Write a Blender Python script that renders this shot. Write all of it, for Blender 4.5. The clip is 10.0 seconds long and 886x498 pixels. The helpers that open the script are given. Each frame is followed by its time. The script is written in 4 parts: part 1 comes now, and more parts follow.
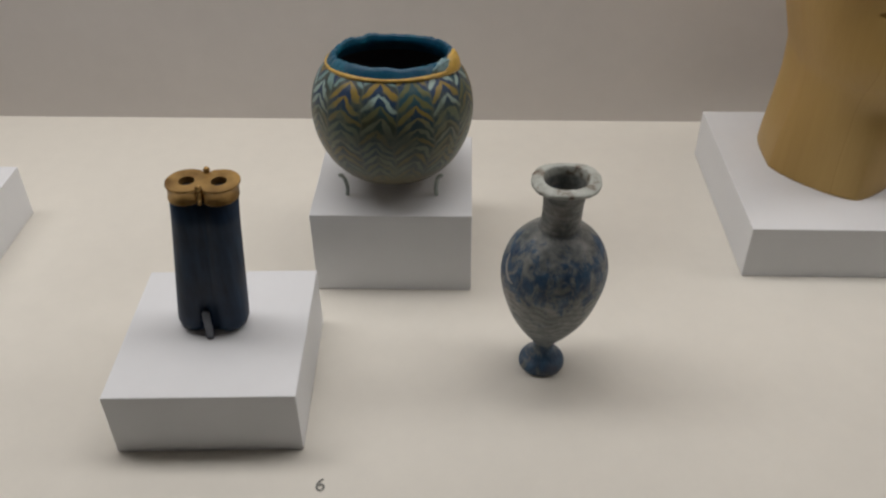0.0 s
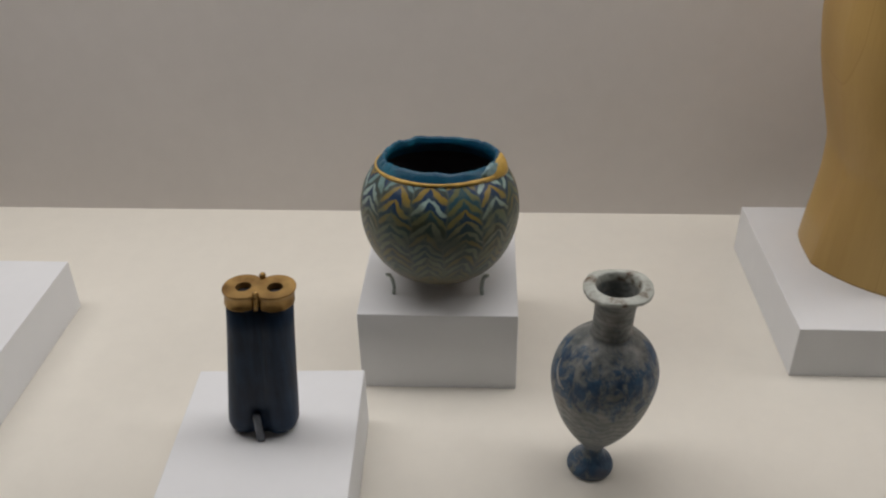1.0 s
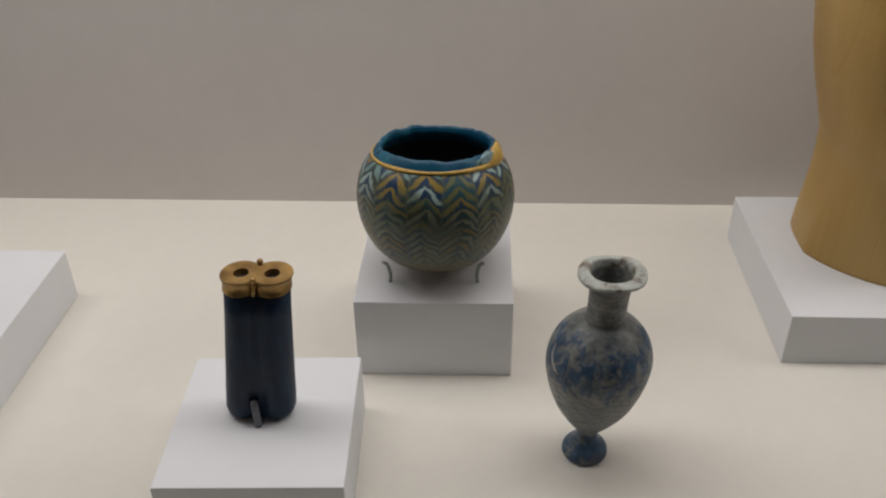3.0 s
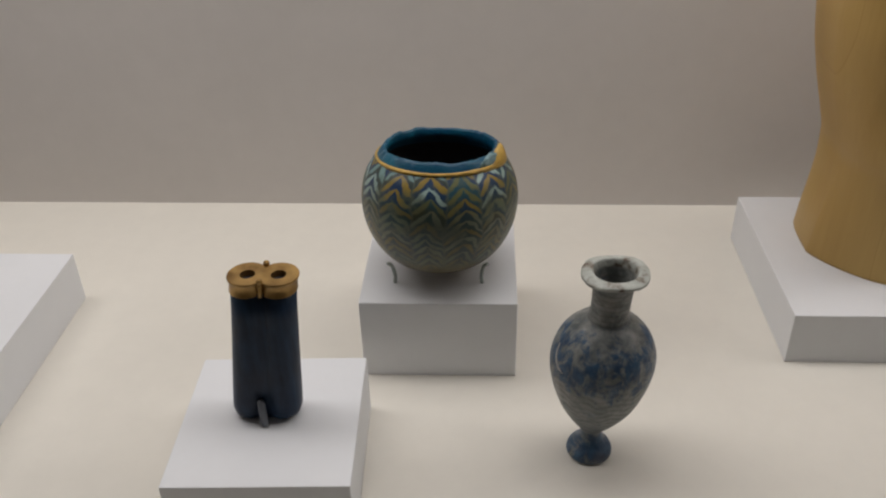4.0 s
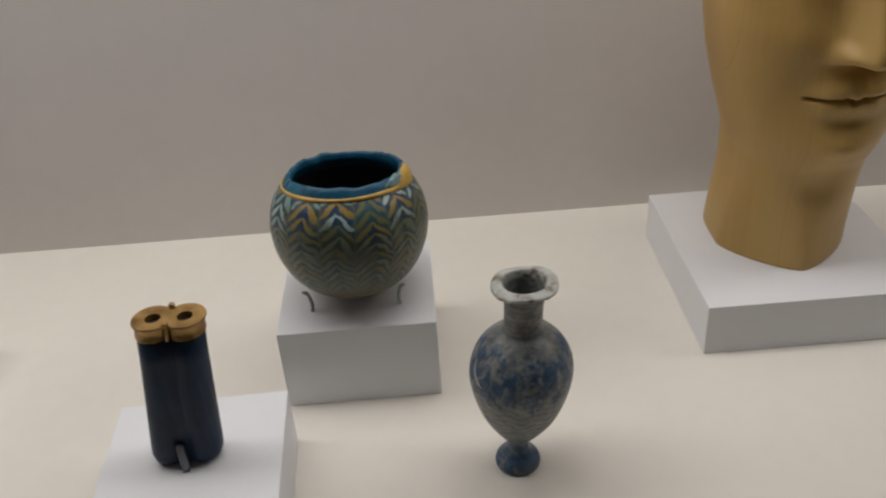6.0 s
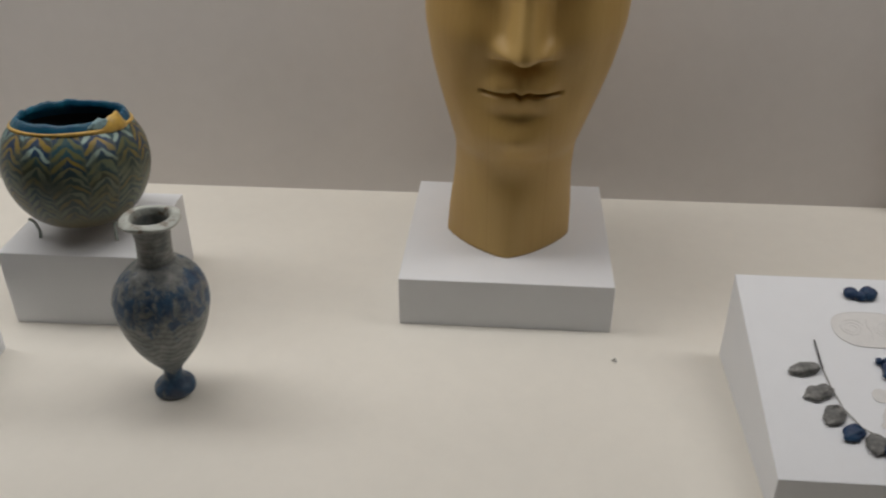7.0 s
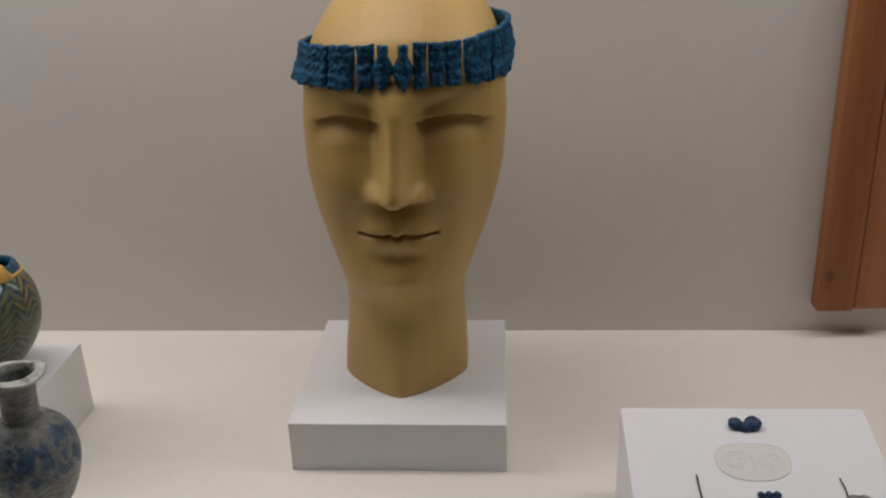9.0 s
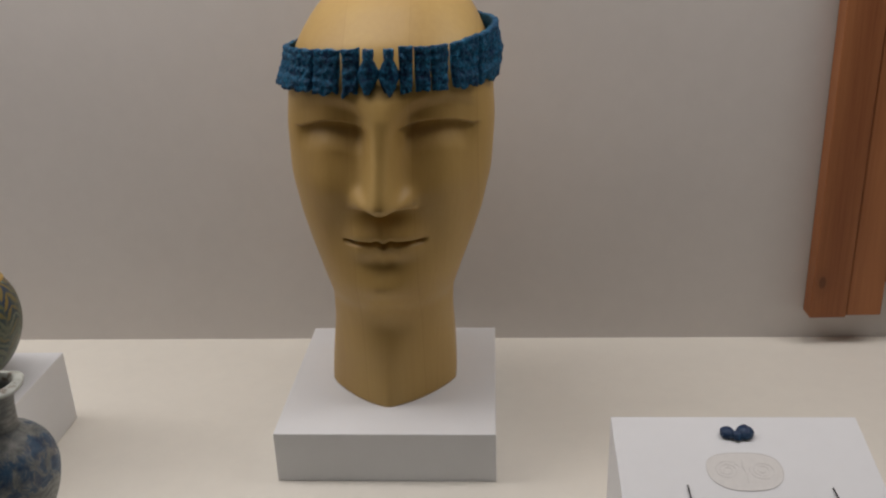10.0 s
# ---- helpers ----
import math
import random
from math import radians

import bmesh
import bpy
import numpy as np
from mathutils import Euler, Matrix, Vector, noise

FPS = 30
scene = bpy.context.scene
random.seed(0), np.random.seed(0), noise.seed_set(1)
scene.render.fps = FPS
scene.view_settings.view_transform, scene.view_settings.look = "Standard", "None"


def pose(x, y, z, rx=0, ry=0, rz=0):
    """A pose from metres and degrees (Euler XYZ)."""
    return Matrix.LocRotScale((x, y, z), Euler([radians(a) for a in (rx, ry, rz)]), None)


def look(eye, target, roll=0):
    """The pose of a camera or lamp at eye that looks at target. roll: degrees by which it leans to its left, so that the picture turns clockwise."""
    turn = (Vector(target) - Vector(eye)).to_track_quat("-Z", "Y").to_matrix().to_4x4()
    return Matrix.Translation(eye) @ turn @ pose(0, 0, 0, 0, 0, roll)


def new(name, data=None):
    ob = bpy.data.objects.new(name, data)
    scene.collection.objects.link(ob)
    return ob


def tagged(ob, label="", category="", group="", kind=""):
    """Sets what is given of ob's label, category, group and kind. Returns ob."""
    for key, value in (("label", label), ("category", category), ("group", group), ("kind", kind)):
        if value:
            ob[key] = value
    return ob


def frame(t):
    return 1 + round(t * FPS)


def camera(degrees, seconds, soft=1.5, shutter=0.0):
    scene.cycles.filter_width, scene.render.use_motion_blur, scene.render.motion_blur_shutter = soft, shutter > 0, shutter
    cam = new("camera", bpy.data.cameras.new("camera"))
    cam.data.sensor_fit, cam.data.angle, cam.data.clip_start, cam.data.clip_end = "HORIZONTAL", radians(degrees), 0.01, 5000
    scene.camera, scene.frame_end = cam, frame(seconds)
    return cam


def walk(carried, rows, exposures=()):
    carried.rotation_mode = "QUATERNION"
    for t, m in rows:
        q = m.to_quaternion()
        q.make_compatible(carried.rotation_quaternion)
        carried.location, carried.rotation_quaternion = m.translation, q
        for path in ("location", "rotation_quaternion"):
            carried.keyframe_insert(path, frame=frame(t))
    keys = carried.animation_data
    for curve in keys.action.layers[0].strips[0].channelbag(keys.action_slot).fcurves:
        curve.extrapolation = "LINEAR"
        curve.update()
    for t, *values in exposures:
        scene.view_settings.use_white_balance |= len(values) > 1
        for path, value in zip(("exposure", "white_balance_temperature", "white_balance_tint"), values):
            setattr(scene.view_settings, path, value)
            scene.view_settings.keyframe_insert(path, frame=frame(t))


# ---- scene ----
cam = camera(53.96, 10.0, soft=2.2, shutter=0.15)
PATH = [
    (0, (0.0969, -0.4406, 0.3728), (0.0671, 0.3548, -0.2325), -0.58),
    (0.2, (0.0886, -0.4237, 0.3768), (0.0767, 0.3870, -0.2085), 0.49),
    (0.3, (0.0903, -0.4166, 0.3796), (0.0740, 0.3975, -0.2008), -0.59),
    (0.5, (0.0919, -0.4110, 0.3797), (0.0644, 0.4183, -0.1783), -1.10),
    (1, (0.0792, -0.4342, 0.3906), (0.0270, 0.4066, -0.1482), -1.17),
    (1.5, (0.0776, -0.4381, 0.3893), (0.0359, 0.3989, -0.1564), -0.64),
    (2, (0.0763, -0.4374, 0.3882), (0.0330, 0.3967, -0.1617), -1.00),
    (2.5, (0.0777, -0.4390, 0.3883), (0.0330, 0.3977, -0.1576), -0.90),
    (4, (0.0795, -0.4446, 0.3902), (0.0275, 0.3953, -0.1501), -1.48),
    (4.5, (0.0787, -0.4475, 0.3914), (0.0276, 0.3938, -0.1467), -1.76),
    (5, (0.0759, -0.4448, 0.3907), (0.0289, 0.3972, -0.1467), -2.20),
    (5.2, (0.0759, -0.4448, 0.3907), (0.0289, 0.3972, -0.1467), -2.20),
    (6.3, (0.1353, -0.4398, 0.3929), (0.1723, 0.4152, -0.1244), -3.82),
    (6.5, (0.1836, -0.4528, 0.3802), (0.2162, 0.4152, -0.1154), -2.61),
    (6.8, (0.2993, -0.4866, 0.3778), (0.2682, 0.3793, -0.1214), -0.20),
    (7, (0.3585, -0.5001, 0.3779), (0.2859, 0.3564, -0.1330), -0.29),
    (7.2, (0.4121, -0.4929, 0.3783), (0.3254, 0.3640, -0.1299), -2.32),
    (7.4, (0.4381, -0.4850, 0.3790), (0.3575, 0.3796, -0.1169), -3.56),
    (7.5, (0.4407, -0.4841, 0.3818), (0.3701, 0.3825, -0.1122), -3.22),
    (7.7, (0.4525, -0.4795, 0.3828), (0.4069, 0.4097, -0.0726), -2.24),
    (8, (0.4460, -0.4895, 0.3896), (0.3953, 0.4174, -0.0288), -2.16),
    (8.5, (0.4382, -0.4937, 0.3868), (0.3679, 0.4244, -0.0033), -2.11),
    (9, (0.4338, -0.4900, 0.3862), (0.3664, 0.4310, 0.0026), -2.02),
    (9.5, (0.4358, -0.4833, 0.3859), (0.3709, 0.4356, -0.0032), -2.31),
    (10, (0.4374, -0.4815, 0.3831), (0.3773, 0.4427, 0.0059), -1.97),
]
walk(cam, [(t, look(eye, target, roll)) for t, eye, target, roll in PATH],
     exposures=[(0, 0, 6500, 10), (4.5, 0, 6540, 11), (6.3, 0, 6540, 11), (7, 0, 6470, 9), (7.5, 0, 6500, 10), (8, 0, 6560, 11.5), (10, 0, 6600, 12)])

# ---- light and exposure ----
world = bpy.data.worlds.new("world")
scene.world = world
world.use_nodes = True
world.node_tree.nodes["Background"].inputs[0].default_value = (0.9, 0.95, 1.0, 1)
world.node_tree.nodes["Background"].inputs[1].default_value = 0.02


def area_lamp(name, size_x, size_y, power, colour, m):
    data = bpy.data.lights.new(name, "AREA")
    data.shape, data.size, data.size_y, data.energy, data.color = "RECTANGLE", size_x, size_y, power, colour
    ob = new(name, data)
    ob.matrix_world = m
    return ob


# diffused panels in the roof of the case
area_lamp("case_lamp", 1.15, 0.20, 3.85, (0.985, 0.957, 0.94), pose(-0.12, 0.060, 0.73))
area_lamp("case_lamp", 0.55, 0.20, 1.95, (0.985, 0.957, 0.94), pose(0.88, 0.060, 0.73))
# weak unseen fill from the gallery side, added behind the viewer
area_lamp("gallery_fill", 2.0, 1.2, 0.9, (1.0, 0.93, 0.90), pose(0.3, -1.6, 1.70))


# ---- materials ----
class Graph:
    """A node material under construction."""

    def __init__(self, name):
        self.mat = bpy.data.materials.new(name)
        self.mat.use_nodes = True
        self.tree = self.mat.node_tree
        self.bsdf = self.tree.nodes["Principled BSDF"]

    def node(self, kind, **props):
        n = self.tree.nodes.new(kind)
        for k, v in props.items():
            setattr(n, k, v)
        return n

    def link(self, a, b):
        self.tree.links.new(a, b)

    def put(self, socket, value):
        if hasattr(value, "is_linked"):
            self.link(value, socket)
        else:
            socket.default_value = value

    def math(self, op, a, b=0.0, c=0.0):
        n = self.node("ShaderNodeMath", operation=op)
        for s, v in zip(n.inputs, (a, b, c)):
            self.put(s, v)
        return n.outputs[0]

    def mix(self, f, a, b, blend="MIX"):
        n = self.node("ShaderNodeMix", data_type="RGBA", blend_type=blend)
        self.put(n.inputs[0], f)
        self.put(n.inputs[6], a)
        self.put(n.inputs[7], b)
        return n.outputs[2]

    def coords(self):
        return self.node("ShaderNodeTexCoord").outputs["Object"]

    def xyz(self, v):
        n = self.node("ShaderNodeSeparateXYZ")
        self.link(v, n.inputs[0])
        return n.outputs

    def vec(self, x, y, z):
        n = self.node("ShaderNodeCombineXYZ")
        for s, v in zip(n.inputs, (x, y, z)):
            self.put(s, v)
        return n.outputs[0]

    def scaled(self, v, scale):
        n = self.node("ShaderNodeMapping")
        self.link(v, n.inputs[0])
        n.inputs["Scale"].default_value = scale
        return n.outputs[0]

    def noise(self, v, scale, detail=4.0, rough=0.55, distort=0.0):
        n = self.node("ShaderNodeTexNoise")
        self.link(v, n.inputs["Vector"])
        n.inputs["Scale"].default_value = scale
        n.inputs["Detail"].default_value = detail
        n.inputs["Roughness"].default_value = rough
        n.inputs["Distortion"].default_value = distort
        return n.outputs["Fac"]

    def ramp(self, f, stops, mode="LINEAR"):
        n = self.node("ShaderNodeValToRGB")
        n.color_ramp.interpolation = mode
        els = n.color_ramp.elements
        while len(els) < len(stops):
            els.new(0.5)
        for e, (p, c) in zip(els, stops):
            e.position, e.color = p, (c if len(c) == 4 else (*c, 1))
        self.link(f, n.inputs[0])
        return n.outputs[0]

    def step(self, f, a, b):
        n = self.node("ShaderNodeMapRange", interpolation_type="SMOOTHSTEP")
        self.put(n.inputs[0], f)
        n.inputs[1].default_value, n.inputs[2].default_value = a, b
        return n.outputs[0]

    def bump(self, height, strength, distance):
        n = self.node("ShaderNodeBump")
        n.inputs["Strength"].default_value, n.inputs["Distance"].default_value = strength, distance
        self.link(height, n.inputs["Height"])
        self.link(n.outputs[0], self.bsdf.inputs["Normal"])

    def done(self, colour, rough=0.5, metal=0.0, specular=0.5, **more):
        self.put(self.bsdf.inputs["Base Color"], colour if hasattr(colour, "is_linked") else (*colour, 1))
        self.put(self.bsdf.inputs["Roughness"], rough)
        self.put(self.bsdf.inputs["Metallic"], metal)
        self.put(self.bsdf.inputs["Specular IOR Level"], specular)
        for k, v in more.items():
            self.put(self.bsdf.inputs[k.replace("_", " ").title()], v)
        return self.mat


def paint(name, colour, vary=0.04, rough=0.6, grain=900.0, relief=0.0002, specular=0.3):
    """Rolled matt paint with faint clouding and scuffs."""
    g = Graph(name)
    v = g.coords()
    cloud = g.noise(v, 5.0, 3)
    fine = g.noise(v, 60.0, 5, 0.65)
    f = g.math("ADD", g.math("MULTIPLY", cloud, 0.6), g.math("MULTIPLY", fine, 0.4))
    lo = tuple(c * (1 - vary * 1.6) for c in colour)
    hi = tuple(min(1, c * (1 + vary)) for c in colour)
    col = g.ramp(f, [(0.3, lo), (0.7, hi)])
    g.bump(g.noise(v, grain, 3), 0.35, relief)
    return g.done(col, g.math("ADD", g.math("MULTIPLY", fine, 0.12), rough - 0.06), 0, specular)


def wood(name, light, dark, scale=(30, 30, 2.2), knots=False, rough=0.5, contrast=0.5, strips=0.0):
    """Long-grained timber; the grain runs along z."""
    g = Graph(name)
    v = g.coords()
    warp = g.noise(g.scaled(v, (6, 6, 1.2)), 1.0, 3)
    s = g.xyz(v)
    rings = g.math("ADD", g.math("MULTIPLY", s[0], 95.0), g.math("ADD", g.math("MULTIPLY", s[1], 35.0), g.math("MULTIPLY", warp, 7.0)))
    band = g.math("MULTIPLY_ADD", g.math("SINE", rings), 0.5, 0.5)
    fibre = g.noise(g.scaled(v, (scale[0] * 9, scale[1] * 9, scale[2] * 4)), 1.0, 5, 0.7)
    cloud = g.noise(g.scaled(v, (9, 9, 4)), 1.0, 2)
    f = g.math("ADD", g.math("ADD", g.math("MULTIPLY", band, 0.30 * contrast), g.math("MULTIPLY", fibre, 0.5 * contrast)),
               g.math("ADD", g.math("MULTIPLY", cloud, 0.45), 0.5 - 0.4 * contrast - 0.22))
    col = g.ramp(f, [(0.2, dark), (0.75, light)])
    if knots:
        # one small knot low on the board, the grain darker round it
        away = g.math("SQRT", g.math("ADD", g.math("POWER", g.math("MULTIPLY", g.math("SUBTRACT", s[0], 0.0075), 250.0), 2.0), g.math("POWER", g.math("MULTIPLY", g.math("SUBTRACT", s[2], 0.034), 130.0), 2.0)))
        k = g.math("ADD", g.math("MULTIPLY", g.step(away, 0.95, 0.5), 0.8), g.math("MULTIPLY", g.step(away, 2.4, 0.9), 0.25))
        col = g.mix(g.math("MULTIPLY", k, 0.55), col, (0.05, 0.018, 0.01, 1))
    if strips:
        lane = g.math("MULTIPLY_ADD", s[0], strips, 0.37)
        pick = g.node("ShaderNodeTexWhiteNoise", noise_dimensions="1D")
        g.link(g.math("FLOOR", lane), pick.inputs["W"])
        joint = g.step(g.math("ABSOLUTE", g.math("SUBTRACT", g.math("FRACT", lane), 0.5)), 0.490, 0.499)
        col = g.mix(g.math("MULTIPLY", pick.outputs["Value"], 0.22), col, (light[0] * 1.12, light[1] * 1.15, light[2] * 1.2, 1))
        col = g.mix(g.math("MULTIPLY", joint, 0.35), col, (*dark, 1))
    g.bump(fibre, 0.25, 0.0004)
    return g.done(col, g.math("MULTIPLY_ADD", fibre, 0.15, rough - 0.07), 0, 0.35)


DECK = paint("deck_paint", (0.80, 0.765, 0.69), 0.03)
WALL = paint("wall_paint", (0.645, 0.61, 0.58), 0.03)
WHITE = paint("plinth_paint", (0.81, 0.82, 0.84), 0.02, 0.5)
ROOM = paint("gallery_paint", (0.35, 0.33, 0.31), 0.05, grain=200)
ROOM_FLOOR = paint("gallery_floor_paint", (0.16, 0.13, 0.11), 0.08, 0.4, grain=120)
LIME = wood("pale_lime_wood", (0.56, 0.375, 0.130), (0.35, 0.204, 0.052), contrast=0.46, rough=0.42, strips=24.0)
PINE = wood("red_pine", (0.40, 0.160, 0.062), (0.22, 0.072, 0.026), knots=True, contrast=1.25, rough=0.55)


def blue_glass_paste(name, deep, pale, rough=0.45, scale=220.0, specular=0.4, relief=0.8):
    """Moulded blue glass paste, weathered pale in patches."""
    g = Graph(name)
    v = g.coords()
    a = g.noise(v, scale, 5, 0.65)
    b = g.noise(v, scale * 0.25, 3)
    col = g.ramp(g.math("ADD", g.math("MULTIPLY", a, 0.6), g.math("MULTIPLY", b, 0.4)), [(0.38, deep), (0.54, tuple((x + y) / 2.6 for x, y in zip(deep, pale))), (0.68, pale)])
    g.bump(a, relief, 0.0012)
    return g.done(col, rough, 0, specular)


BLUE = blue_glass_paste("blue_glass_paste", (0.0010, 0.022, 0.075), (0.022, 0.225, 0.41), 0.50, 520.0, specular=0.22)
NAVY = blue_glass_paste("dark_blue_glass_paste", (0.010, 0.028, 0.085), (0.035, 0.105, 0.215))
STONE_GREY = blue_glass_paste("weathered_grey_paste", (0.12, 0.122, 0.118), (0.42, 0.41, 0.39), 0.65, relief=0.35)


def gold():
    g = Graph("worn_gold")
    v = g.coords()
    a = g.noise(v, 90.0, 4, 0.5)
    col = g.ramp(a, [(0.3, (0.22, 0.125, 0.042)), (0.65, (0.47, 0.300, 0.110))])
    g.bump(g.noise(v, 90.0, 3), 0.35, 0.0008)
    return g.done(col, g.math("MULTIPLY_ADD", a, 0.25, 0.28), 0.85)


GOLD = gold()


def indigo_glass():
    g = Graph("dark_indigo_glass")
    v = g.coords()
    streak = g.noise(g.scaled(v, (260, 260, 30)), 1.0, 4)
    patch = g.noise(v, 45.0, 3)
    col = g.ramp(g.math("ADD", g.math("MULTIPLY", streak, 0.5), g.math("MULTIPLY", patch, 0.5)), [(0.35, (0.004, 0.012, 0.032)), (0.7, (0.014, 0.042, 0.088))])
    g.bump(streak, 0.5, 0.0006)
    return g.done(col, g.math("MULTIPLY_ADD", patch, 0.3, 0.35), 0, 0.35)


INDIGO = indigo_glass()


def plain(name, colour, rough=0.5, metal=0.0, vary=0.1, scale=200.0):
    g = Graph(name)
    f = g.noise(g.coords(), scale, 4)
    col = g.ramp(f, [(0.3, tuple(c * (1 - vary) for c in colour)), (0.7, tuple(min(1, c * (1 + vary)) for c in colour))])
    return g.done(col, rough, metal)


PEWTER = plain("dull_metal", (0.30, 0.31, 0.30), 0.35, 0.6)
ACRYLIC = plain("frosted_acrylic", (0.42, 0.47, 0.43), 0.2)
BRONZE = plain("grey_rod", (0.15, 0.16, 0.18), 0.4, 0.3)
CORD = plain("grey_cord", (0.36, 0.35, 0.33), 0.8)
EBONY = plain("black_lacquer", (0.008, 0.008, 0.012), 0.6)
INK = plain("grey_lettering", (0.20, 0.20, 0.18), 0.6)
DRAWING = plain("pale_grey_print", (0.73, 0.715, 0.695), 0.6, vary=0.03)
DRAWING_LINE = plain("grey_print_line", (0.66, 0.645, 0.63), 0.6, vary=0.04)
# near-black standing in for shade inside the bowl and the tube holes
HOLLOW_SHADE = plain("painted_hollow_shade", (0.035, 0.030, 0.032), 0.7)


def feathered_glass():
    """Core-formed glass: threads of blue, ochre and pale blue combed into feathers, duller and greener lower down."""
    g = Graph("feathered_glass")
    v = g.coords()
    s = g.xyz(v)
    wob = g.math("SUBTRACT", g.noise(v, 40.0, 3), 0.5)
    wob2 = g.math("SUBTRACT", g.noise(v, 170.0, 3), 0.5)
    ang = g.math("ADD", g.math("ARCTAN2", s[1], s[0]), g.math("MULTIPLY", wob, 0.26))
    turns = g.math("MULTIPLY_ADD", ang, 7.0 / math.pi, 0.23)
    lobe = g.math("FLOOR", turns)
    off = g.math("ABSOLUTE", g.math("MULTIPLY_ADD", g.math("FRACT", turns), 2.0, -1.0))
    droop = g.math("ADD", g.math("MULTIPLY", off, 0.0044), g.math("MULTIPLY", g.math("POWER", off, 2.2), 0.0050))
    wave = g.math("MULTIPLY", g.math("SINE", g.math("MULTIPLY", lobe, 2.3)), 0.0022)
    h = g.math("ADD", g.math("ADD", g.math("ADD", s[2], wave), droop), g.math("ADD", g.math("MULTIPLY", wob, 0.009), g.math("MULTIPLY", wob2, 0.0042)))
    crowd = g.math("MAXIMUM", g.math("SUBTRACT", 0.054, h), 0.0)
    count = g.math("MULTIPLY_ADD", h, 140.0, g.math("MULTIPLY", crowd, -40.0))
    row = g.math("FLOOR", count)
    inside = g.math("FRACT", count)
    pick = g.node("ShaderNodeTexWhiteNoise", noise_dimensions="2D")
    g.link(g.vec(row, lobe, 0.0), pick.inputs["Vector"])
    chance = pick.outputs["Value"]
    navy, sky, ochre, olive, teal, pale = (0.004, 0.030, 0.090), (0.16, 0.27, 0.26), (0.28, 0.190, 0.030), (0.135, 0.14, 0.055), (0.012, 0.072, 0.105), (0.33, 0.45, 0.41)
    bright = g.ramp(chance, [(0.0, pale), (0.17, ochre), (0.38, olive), (0.62, sky), (0.82, ochre)], "CONSTANT")
    deep = g.ramp(chance, [(0.0, navy), (0.45, teal), (0.62, (0.03, 0.045, 0.04)), (0.80, navy)], "CONSTANT")
    leaf = g.math("MULTIPLY", g.math("MULTIPLY", off, g.math("SUBTRACT", 1.0, off)), 1.9)
    edge = g.math("MULTIPLY", g.step(g.math("ADD", inside, leaf), 0.66, 0.88), g.step(inside, 1.0, 0.84))
    fresh = g.mix(edge, deep, bright)
    dull_hi = g.ramp(chance, [(0.0, (0.12, 0.135, 0.09)), (0.3, (0.13, 0.105, 0.035)), (0.6, (0.105, 0.105, 0.05)), (0.85, (0.095, 0.120, 0.075))], "CONSTANT")
    dull_lo = g.ramp(chance, [(0.0, (0.022, 0.042, 0.038)), (0.5, (0.036, 0.040, 0.022)), (0.8, (0.014, 0.040, 0.046))], "CONSTANT")
    dull = g.mix(edge, dull_lo, dull_hi)
    spine = g.step(off, 0.88, 1.0)
    fresh = g.mix(g.math("MULTIPLY", spine, 0.6), fresh, (0.10, 0.125, 0.10, 1))
    dull = g.mix(g.math("MULTIPLY", spine, 0.5), dull, (0.10, 0.105, 0.07, 1))
    age = g.noise(v, 22.0, 4, 0.6)
    lower = g.step(g.math("ADD", s[2], g.math("MULTIPLY", g.math("SUBTRACT", age, 0.5), 0.06)), 0.072, 0.050)
    col = g.mix(lower, fresh, dull)
    crust = g.step(g.noise(v, 75.0, 5, 0.7), 0.46, 0.66)
    col = g.mix(g.math("MULTIPLY", crust, g.math("MULTIPLY_ADD", lower, 0.25, 0.50)), col, (0.100, 0.112, 0.066, 1))
    murk = g.step(g.noise(v, 34.0, 3), 0.52, 0.68)
    col = g.mix(g.math("MULTIPLY", g.math("MULTIPLY", murk, lower), 0.6), col, (0.026, 0.044, 0.034, 1))
    bare = g.step(s[2], 0.022, 0.010)
    col = g.mix(g.math("MULTIPLY", bare, 0.8), col, (0.12, 0.10, 0.055, 1))
    g.bump(g.noise(v, 300.0, 4), 0.35, 0.0006)
    return g.done(col, g.math("MULTIPLY_ADD", age, 0.25, 0.28), 0, 0.5)


FEATHER = feathered_glass()
RIM_BLUE = blue_glass_paste("rim_blue_glass", (0.002, 0.058, 0.125), (0.012, 0.140, 0.215), 0.35, 90.0)
THREAD = plain("ochre_glass_thread", (0.48, 0.305, 0.064), 0.35, vary=0.2)


